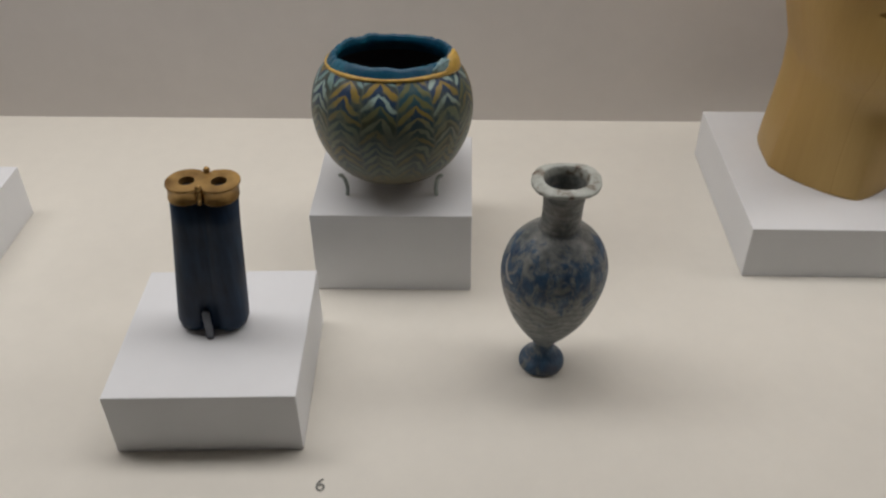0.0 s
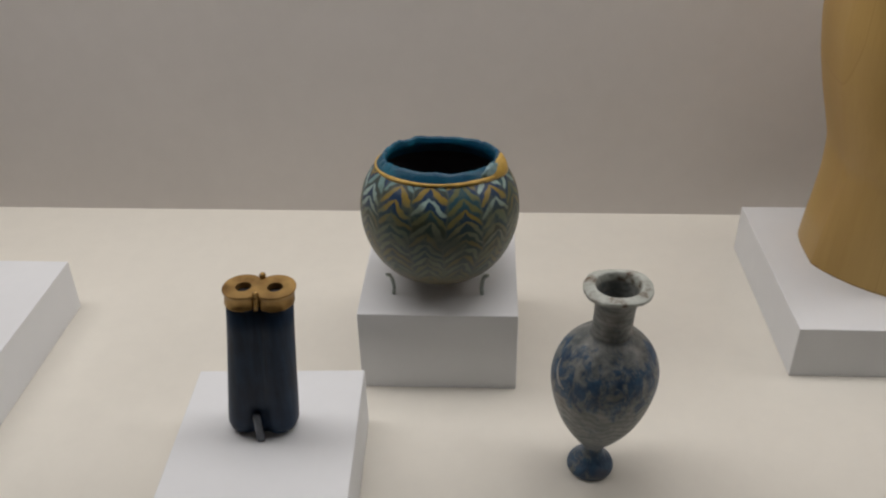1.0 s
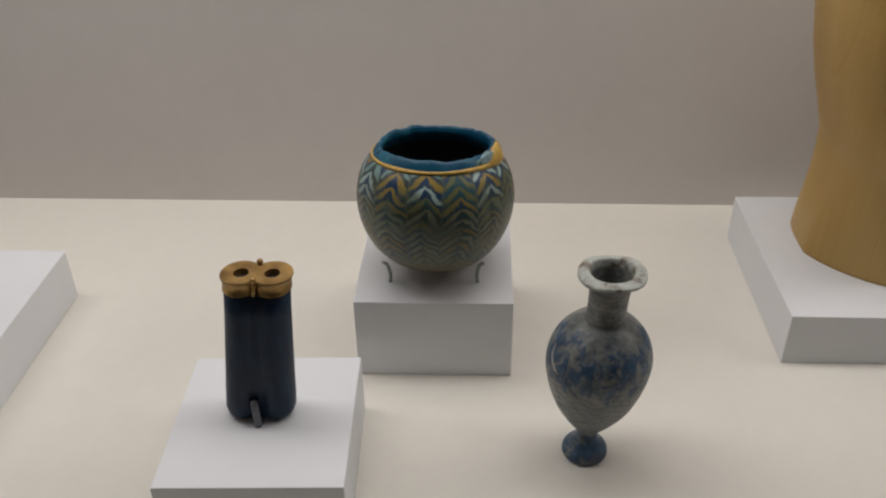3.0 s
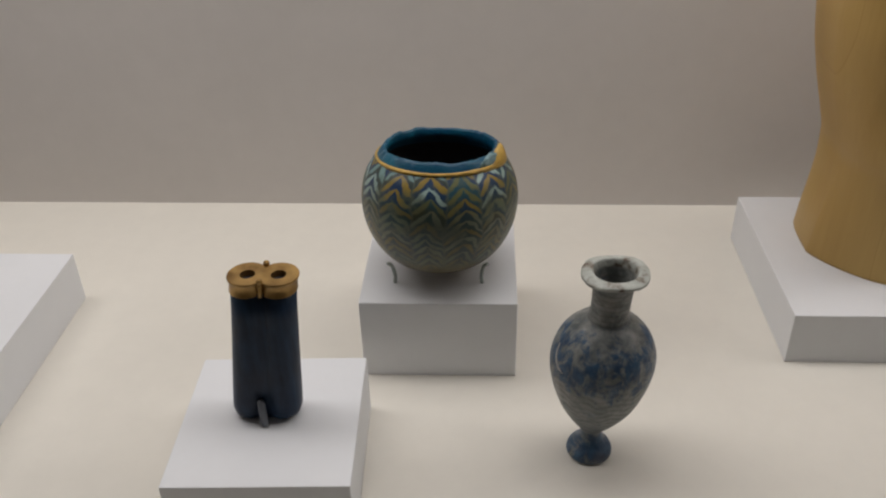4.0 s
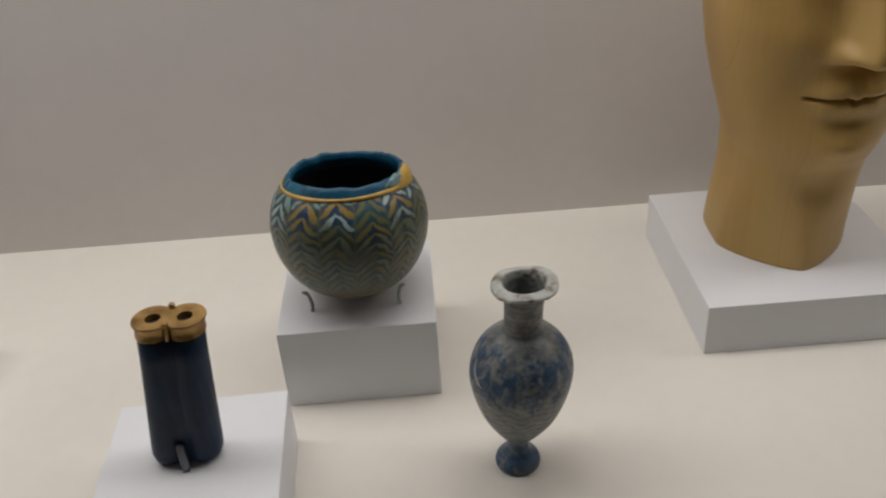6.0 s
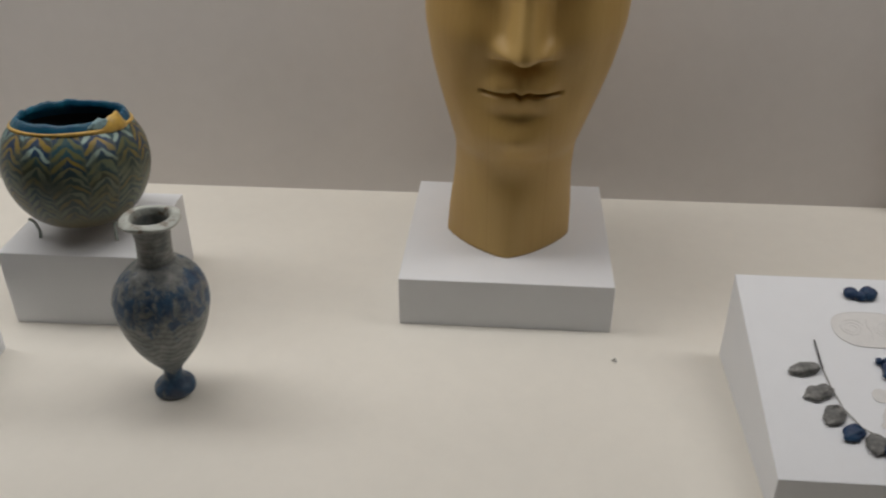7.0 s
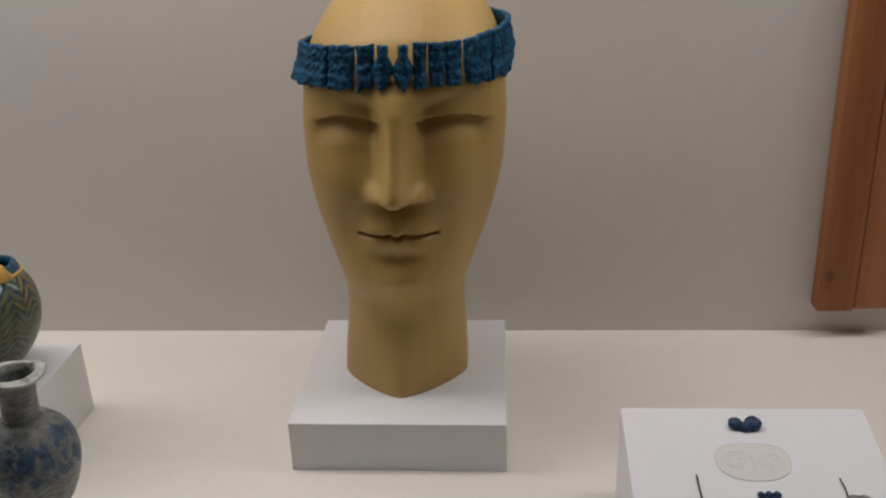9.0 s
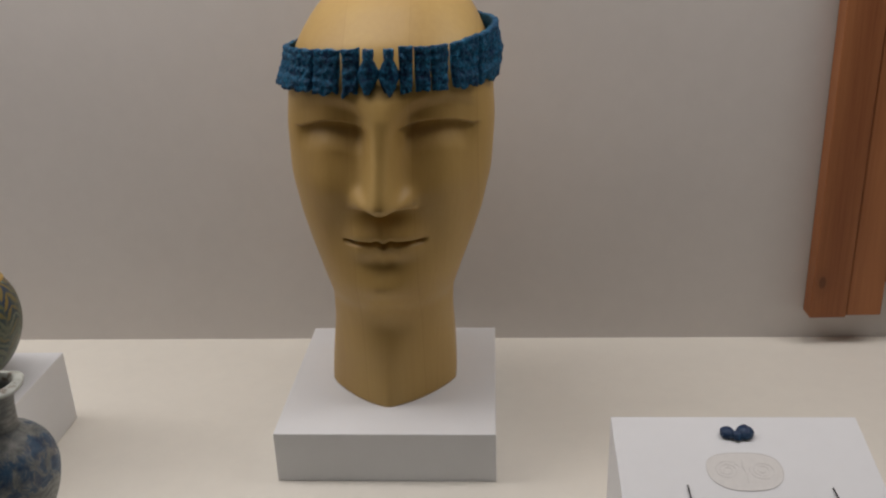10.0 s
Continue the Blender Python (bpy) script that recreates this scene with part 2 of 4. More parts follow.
def flask_glass():
    """Blue glass under a grey-brown weathering crust, blue showing at the shoulder, waved threads below."""
    g = Graph("weathered_flask_glass")
    v = g.coords()
    s = g.xyz(v)
    ang = g.math("ARCTAN2", s[1], s[0])
    a = g.noise(g.scaled(v, (115, 115, 75)), 1.0, 6, 0.7, 0.8)
    b = g.noise(v, 170.0, 4, 0.6)
    crust = g.ramp(b, [(0.3, (0.090, 0.104, 0.106)), (0.7, (0.265, 0.268, 0.250))])
    blue = g.ramp(b, [(0.3, (0.006, 0.030, 0.082)), (0.75, (0.029, 0.098, 0.185))])
    drip = g.math("MULTIPLY", g.math("SUBTRACT", g.noise(g.scaled(v, (95, 95, 14)), 1.0, 3), 0.5), 0.034)
    level = g.math("ADD", s[2], drip)
    up = g.math("MULTIPLY", g.step(level, 0.063, 0.070), g.step(level, 0.102, 0.088))
    foot = g.step(s[2], 0.026, 0.014)
    f = g.step(g.math("ADD", a, g.math("ADD", g.math("MULTIPLY", up, 0.17), g.math("MULTIPLY", foot, 0.24))), 0.565, 0.73)
    col = g.mix(g.math("MULTIPLY", f, 0.92), crust, blue)
    wob = g.math("MULTIPLY", g.math("SINE", g.math("MULTIPLY", ang, 11.0)), 0.0013)
    band = g.math("SINE", g.math("MULTIPLY", g.math("ADD", g.math("ADD", s[2], wob), g.math("MULTIPLY", a, 0.007)), 1350.0))
    zone = g.math("MULTIPLY", g.step(s[2], 0.026, 0.034), g.step(s[2], 0.076, 0.062))
    patchy = g.step(g.noise(v, 60.0, 3), 0.38, 0.58)
    col = g.mix(g.math("MULTIPLY", g.math("MULTIPLY", g.math("MULTIPLY", zone, patchy), g.step(band, 0.35, 0.95)), 0.55), col, (0.235, 0.255, 0.25, 1))
    col = g.mix(g.math("MULTIPLY", g.math("MULTIPLY", zone, g.step(band, -0.4, -0.95)), 0.40), col, (0.055, 0.062, 0.070, 1))
    rings = g.step(g.math("SINE", g.math("MULTIPLY", g.math("ADD", s[2], g.math("MULTIPLY", b, 0.003)), 1900.0)), 0.4, 0.95)
    throat = g.math("MULTIPLY", g.step(s[2], 0.098, 0.102), g.step(s[2], 0.126, 0.122))
    col = g.mix(g.math("MULTIPLY", g.math("MULTIPLY", throat, rings), 0.35), col, (0.07, 0.068, 0.062, 1))
    pink = g.step(g.noise(v, 30.0, 2), 0.55, 0.7)
    col = g.mix(g.math("MULTIPLY", pink, 0.30), col, (0.19, 0.135, 0.11, 1))
    lip = g.step(s[2], 0.1262, 0.1285)
    spot = g.noise(g.scaled(v, (120, 120, 120)), 1.0, 4, 0.6)
    pale = g.ramp(spot, [(0.36, (0.12, 0.075, 0.045)), (0.44, (0.33, 0.33, 0.29)), (0.56, (0.44, 0.46, 0.42)), (0.8, (0.55, 0.56, 0.51))])
    col = g.mix(g.math("MULTIPLY", lip, 0.92), col, pale)
    g.bump(g.math("ADD", b, g.math("MULTIPLY", band, 0.15)), 0.5, 0.0008)
    return g.done(col, g.math("MULTIPLY_ADD", a, 0.35, 0.28), 0, 0.5)


FLASK = flask_glass()


# ---- building helpers ----
def mesh_of(bm, name, material, smooth=False):
    bmesh.ops.recalc_face_normals(bm, faces=bm.faces)
    me = bpy.data.meshes.new(name)
    bm.to_mesh(me)
    bm.free()
    me.materials.append(material)
    for p in me.polygons:
        p.use_smooth = smooth
    return me


def thing(name, label, category, at=(0, 0, 0), group="", kind="", m=None):
    """An empty at a thing's base."""
    ob = new(name)
    ob.empty_display_size = 0.02
    ob.matrix_world = m if m is not None else Matrix.Translation(at)
    return tagged(ob, label, category, group, kind)


def part(name, bm, material, parent, label="", smooth=False, m=None):
    """One mesh object under a thing or a part; its mesh is in the parent's space."""
    ob = new(name, mesh_of(bm, name, material, smooth))
    ob.parent = parent
    if m is not None:
        ob.matrix_basis = m
    return tagged(ob, label)


def solid(name, bm, material, label, category, group="", kind="", smooth=False, m=None):
    ob = new(name, mesh_of(bm, name, material, smooth))
    if m is not None:
        ob.matrix_world = m
    return tagged(ob, label, category, group, kind)


def box(x0, x1, y0, y1, z0, z1, bevel=0.0, segments=2):
    bm = bmesh.new()
    bmesh.ops.create_cube(bm, size=1.0, matrix=Matrix.Translation(((x0 + x1) / 2, (y0 + y1) / 2, (z0 + z1) / 2)) @ Matrix.Diagonal((x1 - x0, y1 - y0, z1 - z0, 1)))
    if bevel:
        bmesh.ops.bevel(bm, geom=list(bm.edges), offset=bevel, segments=segments, affect="EDGES", profile=0.6)
    return bm


def loft(rings, close=False, cap_first=False, cap_last=False, bm=None):
    """Skin over rings of equal length."""
    bm = bm or bmesh.new()
    vs = [[bm.verts.new(p) for p in ring] for ring in rings]
    pairs = list(zip(vs, vs[1:])) + ([(vs[-1], vs[0])] if close else [])
    for a, b in pairs:
        n = len(a)
        for i in range(n):
            bm.faces.new((a[i], a[(i + 1) % n], b[(i + 1) % n], b[i]))
    if cap_first:
        bm.faces.new(vs[0])
    if cap_last:
        bm.faces.new(vs[-1])
    return bm


def circle(r, z, n=64, cx=0.0, cy=0.0):
    return [(cx + r * math.cos(2 * math.pi * i / n), cy + r * math.sin(2 * math.pi * i / n), z) for i in range(n)]


def smooth_profile(points, n=10):
    """Catmull-Rom through (radius, height) pairs."""
    pts = [points[0]] + list(points) + [points[-1]]
    out = []
    for a, b, c, d in zip(pts, pts[1:], pts[2:], pts[3:]):
        for k in range(n):
            t = k / n
            out.append(tuple(0.5 * (2 * q + (r - p) * t + (2 * p - 5 * q + 4 * r - s) * t * t + (3 * q - p - 3 * r + s) * t ** 3) for p, q, r, s in zip(a, b, c, d)))
    return out + [points[-1]]


def tube(points, r, n=10, bm=None, taper=None):
    """A round rod along points."""
    pts = [Vector(p) for p in points]
    rings = []
    for i, p in enumerate(pts):
        d = (pts[min(i + 1, len(pts) - 1)] - pts[max(i - 1, 0)]).normalized()
        u = d.cross(Vector((0.13, 0.31, 0.94)))
        u = (u if u.length > 0.05 else d.cross(Vector((1, 0, 0)))).normalized()
        w = d.cross(u)
        k = r if taper is None else r * taper[i]
        rings.append([p + k * (math.cos(2 * math.pi * j / n) * u + math.sin(2 * math.pi * j / n) * w) for j in range(n)])
    return loft(rings, cap_first=True, cap_last=True, bm=bm)


def bell(x, c, s):
    return math.exp(-((x - c) / s) ** 2)


def ease(x, a, b):
    t = min(1.0, max(0.0, (x - a) / (b - a)))
    return t * t * (3 - 2 * t)


# ---- the case and the gallery round it ----
BACK = 0.2371
solid("floor", box(-0.90, 1.50, -0.30, BACK, -0.03, 0.0), DECK, "cream painted floor of the lit display case", "display floor", kind="structure")
solid("wall_back", box(-0.93, 1.53, BACK, BACK + 0.03, -0.03, 0.85), WALL, "grey-white painted back wall of the display case", "wall", kind="structure")
solid("wall_left", box(-0.93, -0.90, -0.30, BACK, -0.03, 0.85), WALL, "grey-white painted end wall of the display case", "wall", kind="structure")
solid("wall_right", box(1.50, 1.53, -0.30, BACK, -0.03, 0.85), WALL, "grey-white painted end wall of the display case", "wall", kind="structure")
solid("ceiling", box(-0.93, 1.53, -0.30, BACK + 0.03, 0.85, 0.89), ROOM, "painted roof of the display case", "ceiling", kind="structure")
solid("wall_base", box(-0.93, 1.53, -0.29, BACK + 0.03, -0.95, -0.03), ROOM, "plain painted base below the display case", "wall", kind="structure")
solid("wall_header", box(-0.93, 1.53, -0.29, BACK + 0.03, 0.89, 1.80), ROOM, "plain painted wall above the display case", "wall", kind="structure")
solid("gallery_floor", box(-2.5, 3.1, -3.2, 0.249, -1.0, -0.95), ROOM_FLOOR, "dark plain floor of the gallery", "floor", kind="structure")
solid("gallery_ceiling", box(-2.5, 3.1, -3.2, 0.249, 1.80, 1.85), ROOM, "plain painted ceiling of the gallery", "ceiling", kind="structure")
solid("wall_south", box(-2.5, 3.1, -3.25, -3.2, -1.0, 1.85), ROOM, "plain painted gallery wall", "wall", kind="structure")
solid("wall_west", box(-2.55, -2.5, -3.25, 0.249, -1.0, 1.85), ROOM, "plain painted gallery wall", "wall", kind="structure")
solid("wall_east", box(3.1, 3.15, -3.25, 0.249, -1.0, 1.85), ROOM, "plain painted gallery wall", "wall", kind="structure")
solid("wall_north_left", box(-2.5, -0.93, 0.20, 0.249, -0.95, 1.80), ROOM, "plain painted gallery wall", "wall", kind="structure")
solid("wall_north_right", box(1.53, 3.1, 0.20, 0.249, -0.95, 1.80), ROOM, "plain painted gallery wall", "wall", kind="structure")


# ---- plinths ----
def plinth(x0, x1, y0, y1, h, label, turn=0.0):
    m = pose((x0 + x1) / 2, (y0 + y1) / 2, 0, 0, 0, turn)
    bm = box((x0 - x1) / 2, (x1 - x0) / 2, (y0 - y1) / 2, (y1 - y0) / 2, 0.0, h, 0.0007)
    return solid("plinth", bm, WHITE, label, "plinth", "display plinths", m=m)


plinth(-0.004, 0.0982, 0.004, 0.1032, 0.060, "tall white painted block carrying a glass bowl", 0.3)
plinth(-0.0946, 0.0065, -0.1345, -0.0302, 0.0416, "white painted block carrying a double tube", 2.3)
plinth(0.2814, 0.4364, 0.0233, 0.1829, 0.0392, "low square white block carrying a wooden head")
plinth(-0.40, -0.2312, -0.13, 0.088, 0.0408, "low white painted block standing empty on the floor")

# sloping necklace block
EX0, EX1, EY, EZ, SLOPE, RUN = 0.5105, 0.6647, 0.0028, 0.0674, 0.27, 0.1522
bm = bmesh.new()
pitch = math.atan(SLOPE)
ey1 = EY - RUN * math.cos(pitch)
ez1 = EZ - RUN * math.sin(pitch)
side = [(EY, 0.0), (EY, EZ), (ey1, ez1), (ey1, 0.0)]
loft([[(x, y - EY, z) for y, z in side] for x in (0.0, EX1 - EX0)], cap_first=True, cap_last=True, bm=bm)
bmesh.ops.bevel(bm, geom=list(bm.edges), offset=0.0007, segments=2, affect="EDGES", profile=0.6)
solid("sloping_plinth", bm, WHITE, "white wedge-shaped block with a necklace on its slope", "plinth", "display plinths", m=pose(EX0, EY, 0))
# a frame on the slope: x along the block, y up the slope, z off the surface
SLOPE_AT = pose(0, EY, EZ, math.degrees(pitch))


# ---- glass bowl on a wire stand ----
BOWL = Vector((0.0478, 0.0480, 0.0676))
bowl = thing("bowl", "round blue and ochre feather-patterned glass bowl with a broken rim", "bowl", m=Matrix.Translation(BOWL) @ pose(0, 0, 0.046, -7.5, 1.5, 0) @ pose(0, 0, -0.046) @ Matrix.Diagonal((1, 1, 0.96, 1)))


def bowl_rim(a):
    """Height of the worn rim round the mouth."""
    lip = 0.0012 * math.sin(a + 0.6) - 0.0008 * math.sin(a) + 0.0006 * math.sin(3 * a + 1.0)
    for size, tall in ((4.0, 0.0011), (11.0, 0.0007), (26.0, 0.0003)):
        lip += tall * noise.noise(Vector((math.cos(a) * size, math.sin(a) * size, 0.3)))
    return 0.0846 + lip


def bowl_skin(profile, n=180, lift=None):
    rings = []
    for r, z in profile:
        rings.append([(r * math.cos(2 * math.pi * i / n), r * math.sin(2 * math.pi * i / n), z + (lift(2 * math.pi * i / n, z) if lift else 0)) for i in range(n)])
    return rings


outer = smooth_profile([(0.004, 0.0), (0.018, 0.0010), (0.031, 0.0068), (0.0412, 0.0175), (0.0480, 0.0320), (0.0506, 0.0475), (0.0492, 0.0612), (0.0455, 0.0712), (0.0400, 0.0788)])
part("body", loft(bowl_skin(outer), cap_first=True), FEATHER, bowl, "combed feather pattern in blue, ochre and pale blue", True)
shift = lambda a, z: (bowl_rim(a) - 0.0845) * ease(z, 0.0785, 0.0840)
neck = smooth_profile([(0.0403, 0.0782), (0.0393, 0.0803), (0.0380, 0.0828), (0.0368, 0.0845), (0.0357, 0.0852), (0.0345, 0.0848), (0.0338, 0.0832), (0.0338, 0.0800), (0.0372, 0.0740)], 6)
part("rim", loft(bowl_skin(neck, lift=shift)), RIM_BLUE, bowl, "plain blue rim with a worn edge", True)
# inner wall, coloured near-black for the shade within the bowl
inner = smooth_profile([(0.0372, 0.0742), (0.0435, 0.066), (0.0465, 0.052), (0.0440, 0.036), (0.030, 0.012), (0.004, 0.004)])
part("interior", loft(bowl_skin(inner), cap_last=True), HOLLOW_SHADE, bowl, "hollow inside, its shade painted near-black", True)
bm = bmesh.new()
n = 120
rings = []
for i in range(n):
    a = 2 * math.pi * i / n
    d = Vector((math.cos(a), math.sin(a), 0))
    rr = 0.0013 * (1 + 0.2 * math.sin(5 * a))
    c = d * 0.0402 + Vector((0, 0, 0.0785 + 0.0008 * math.sin(a + 2.2)))
    rings.append([c + rr * (math.cos(t) * d + math.sin(t) * Vector((0, 0, 1))) for t in (k * math.pi / 4 for k in range(8))])
part("thread", loft(rings, close=True, bm=bm), THREAD, bowl, "ochre glass thread round the neck", True)
# torn ochre lug standing up on the rim, with a pale scar beside it
rings = []
for i in range(33):
    t = i / 32
    a = math.radians(-46 + 46 * t)
    rise = 0.0100 * ease(t, 0.12, 0.60) * (1 - 0.85 * ease(t, 0.68, 1.0)) * (1 + 0.10 * math.sin(19 * t))
    tall, thick = 0.0013 + rise / 2, (0.0012 + 0.0016 * bell(t, 0.60, 0.24)) * math.sin(math.pi * min(1.0, 0.06 + 0.94 * t + 0.02)) ** 0.3
    d = Vector((math.cos(a), math.sin(a), 0))
    c = d * 0.0401 + Vector((0, 0, 0.0785 + rise / 2))
    rings.append([c + thick * math.cos(q) * d + tall * math.sin(q) * (Vector((0, 0, 1)) - 0.32 * d) for q in (2 * math.pi * k / 16 for k in range(16))])
part("lug", loft(rings, cap_first=True, cap_last=True), THREAD, bowl, "torn ochre lug rising from the thread", True)
# pale scar beside it
bm = bmesh.new()
bmesh.ops.create_icosphere(bm, subdivisions=3, radius=1.0)
lb = math.radians(-34)
for v in bm.verts:
    v.co = Vector((v.co.x * 0.0016, v.co.y * 0.0090, v.co.z * 0.0062)) * (1 + 0.4 * noise.noise(v.co * 2.1))
part("scar", bm, plain("pale_blue_scar", (0.20, 0.31, 0.33), 0.5, vary=0.3, scale=300), bowl, "pale scar in the rim", True,
     m=Matrix.Translation((0.0386 * math.cos(lb), 0.0386 * math.sin(lb), 0.0812)) @ pose(0, 0, 0, 0, 0, -36))

stand = thing("bowl_stand", "small clear stand with bent legs under the glass bowl", "stand", (BOWL.x, BOWL.y, 0.060))
for fx, fy in ((-0.0298, -0.0209), (0.0275, -0.0204), (0.0, 0.0365)):
    d = Vector((fx, fy, 0)).normalized()
    q = Vector((fx, fy, 0)).length
    path = [d * (q + r) + Vector((0, 0, z)) for r, z in ((0.0003, 0.0002), (0.0, 0.0016), (-0.0004, 0.005), (0.0002, 0.009), (0.0010, 0.0125), (0.0026, 0.0155), (0.0042, 0.0166), (0.0050, 0.0163))]
    part("leg", tube(path, 0.0012, 8), ACRYLIC, stand, smooth=True)


# ---- double tube with a gold cap ----
tube_thing = thing("kohl_tube", "dark blue glass double tube with a gold cap", "cosmetic tube", (-0.0466, -0.0775, 0.0416))
LEAN_X, LEAN_Y = 0.085, 0.06


def figure_eight(r, c, z, n=72, fill=0.0):
    """Outline of two joined circles, leaning with height."""
    out = []
    for i in range(n):
        a = 2 * math.pi * i / n
        d = c * abs(math.cos(a)) + math.sqrt(max(1e-9, r * r - (c * math.sin(a)) ** 2))
        if abs(math.cos(a)) * r < c * abs(math.sin(a)):
            d = max(d, fill * r / abs(math.sin(a)))
        out.append((d * math.cos(a) + LEAN_X * z, d * math.sin(a) + LEAN_Y * z, z))
    return out


rings = []
for z, r, c in ((0.0, 0.0052, 0.0080), (0.0006, 0.0068, 0.0088), (0.003, 0.0091, 0.0096), (0.007, 0.0100, 0.0099), (0.014, 0.0102, 0.0096), (0.03, 0.0104, 0.0088), (0.05, 0.0101, 0.0084), (0.07, 0.0098, 0.0081), (0.0850, 0.0097, 0.0080)):
    rings.append(figure_eight(r, c, z, n=144, fill=0.80))
part("body", loft(rings, cap_first=True, cap_last=True), INDIGO, tube_thing, "pitted dark indigo glass", True)
rings = [figure_eight(r, 0.0083, z, n=144, fill=0.72) for z, r in ((0.0838, 0.0098), (0.0838, 0.0101), (0.0842, 0.0102), (0.0846, 0.0100), (0.088, 0.0100), (0.0908, 0.0101), (0.0912, 0.0106), (0.0916, 0.0110), (0.0922, 0.0110), (0.0925, 0.0108))]
cap = part("cap", loft(rings), GOLD, tube_thing, "worn gold sheet cap", True)
bm = bmesh.new()
outline = figure_eight(0.0108, 0.0083, 0.0925, n=144, fill=0.72)
for sgn in (-1, 1):
    for_hole, for_edge, wall_low = [], [], []
    z = 0.0925
    cx, cy = sgn * 0.0083 + LEAN_X * z, LEAN_Y * z
    mid = LEAN_X * z
    half = [p for p in outline if (p[0] - mid) * sgn > -1e-6]
    half += [(mid, cy + 0.0009 * k, z) for k in range(-8, 9)]
    half.sort(key=lambda p: math.atan2(p[1] - cy, (p[0] - cx) * sgn))
    for p in half:
        d = Vector((p[0] - cx, p[1] - cy, 0)).normalized()
        for_edge.append(Vector(p))
        for_hole.append(Vector((cx + 0.0041 * d.x, cy + 0.0041 * d.y, z - 0.0003)))
        wall_low.append(Vector((cx + 0.0040 * d.x, cy + 0.0040 * d.y, z - 0.0035)))
    loft([for_edge, for_hole, wall_low], bm=bm)
part("plate", bm, GOLD, cap, "gold plate with two round holes")
# dark discs paint the shade down the two holes
for sgn in (-1, 1):
    z = 0.0885
    part("hole", loft([circle(0.0042, z, 32, sgn * 0.0083 + LEAN_X * z, LEAN_Y * z), circle(0.0020, z - 0.0002, 32, sgn * 0.0083 + LEAN_X * z, LEAN_Y * z)], cap_last=True), HOLLOW_SHADE, cap, "disc in the opening, painted as its shade")
for sgn in (-1, 1):
    bm = bmesh.new()
    bmesh.ops.create_uvsphere(bm, u_segments=16, v_segments=10, radius=0.0018)
    part("knob", bm, GOLD, cap, "small gold knob", True, m=Matrix.Translation((LEAN_X * 0.093, LEAN_Y * 0.093 + sgn * 0.0086, 0.0934)))
    part("clasp", tube([(LEAN_X * z, LEAN_Y * z + sgn * 0.0080, z) for z in (0.0835, 0.087, 0.090, 0.0922)], 0.0013, 10), GOLD, cap, smooth=True)
pin = solid("support_pin", tube([(0.0, 0.0, 0.0), (0.0, 0.0008, 0.0012), (-0.0004, 0.0016, 0.006), (-0.0008, 0.0024, 0.011), (-0.0010, 0.0030, 0.0160), (-0.0010, 0.0032, 0.0168)], 0.0023, 14, taper=[0.85, 1.0, 1.0, 1.0, 0.95, 0.7]), BRONZE, "short grey support pin leaning against the tube", "support pin", smooth=True,
            m=Matrix.Translation((-0.0458, -0.0900, 0.0417)))


# ---- small flask ----
FL = Vector((0.1411, -0.0622, 0.0))
flask = thing("flask", "small weathered blue glass flask with a pear-shaped body", "flask", FL)
shape = smooth_profile([(0.0120, 0.0), (0.0133, 0.0012), (0.0134, 0.0035), (0.0122, 0.0062), (0.0085, 0.0095), (0.0063, 0.0135), (0.0062, 0.0180), (0.0085, 0.0220), (0.0150, 0.0310), (0.0215, 0.0420), (0.0264, 0.0550), (0.0290, 0.0680), (0.0287, 0.0785), (0.0250, 0.0885), (0.0185, 0.0960), (0.0132, 0.0995), (0.0112, 0.1015), (0.0106, 0.1065), (0.0106, 0.1150), (0.0112, 0.1228)], 7)
n = 96


def wobble(a, z):
    return 1 + 0.012 * noise.noise(Vector((math.cos(a) * 1.3, math.sin(a) * 1.3, z * 35)))


rings = [[(r * wobble(2 * math.pi * i / n, z) * math.cos(2 * math.pi * i / n) + 0.042 * z, r * wobble(2 * math.pi * i / n, z) * math.sin(2 * math.pi * i / n), z) for i in range(n)] for r, z in shape]
part("body", loft(rings, cap_first=True), FLASK, flask, "grey-brown crust with blue at the shoulder", True)
lipshape = smooth_profile([(0.0110, 0.1225), (0.0128, 0.1258), (0.0160, 0.1280), (0.0177, 0.1290), (0.0179, 0.1298), (0.0175, 0.1307), (0.0158, 0.1314), (0.0132, 0.1321), (0.0117, 0.1312), (0.0107, 0.1270), (0.0096, 0.1150), (0.0092, 0.1040)], 6)
def chip(a, r):
    """The rim worn back unevenly at its edge."""
    worn = noise.noise(Vector((math.cos(a) * 5, math.sin(a) * 5, 8.2))) + 0.5 * noise.noise(Vector((math.cos(a) * 13, math.sin(a) * 13, 3.1)))
    return 1 + 0.02 * math.sin(2 * a + 1) - 0.032 * max(0.0, worn) * ease(r, 0.014, 0.0175)


rings = [[(r * chip(2 * math.pi * i / n, r) * math.cos(2 * math.pi * i / n) + 0.042 * z, r * chip(2 * math.pi * i / n, r) * math.sin(2 * math.pi * i / n), z + 0.0008 * math.sin(2 * math.pi * i / n * 3) * ease(r, 0.010, 0.017)) for i in range(n)] for r, z in lipshape]
part("rim", loft(rings, cap_last=True), FLASK, flask, "pale flaring rim, chipped brown in places", True)
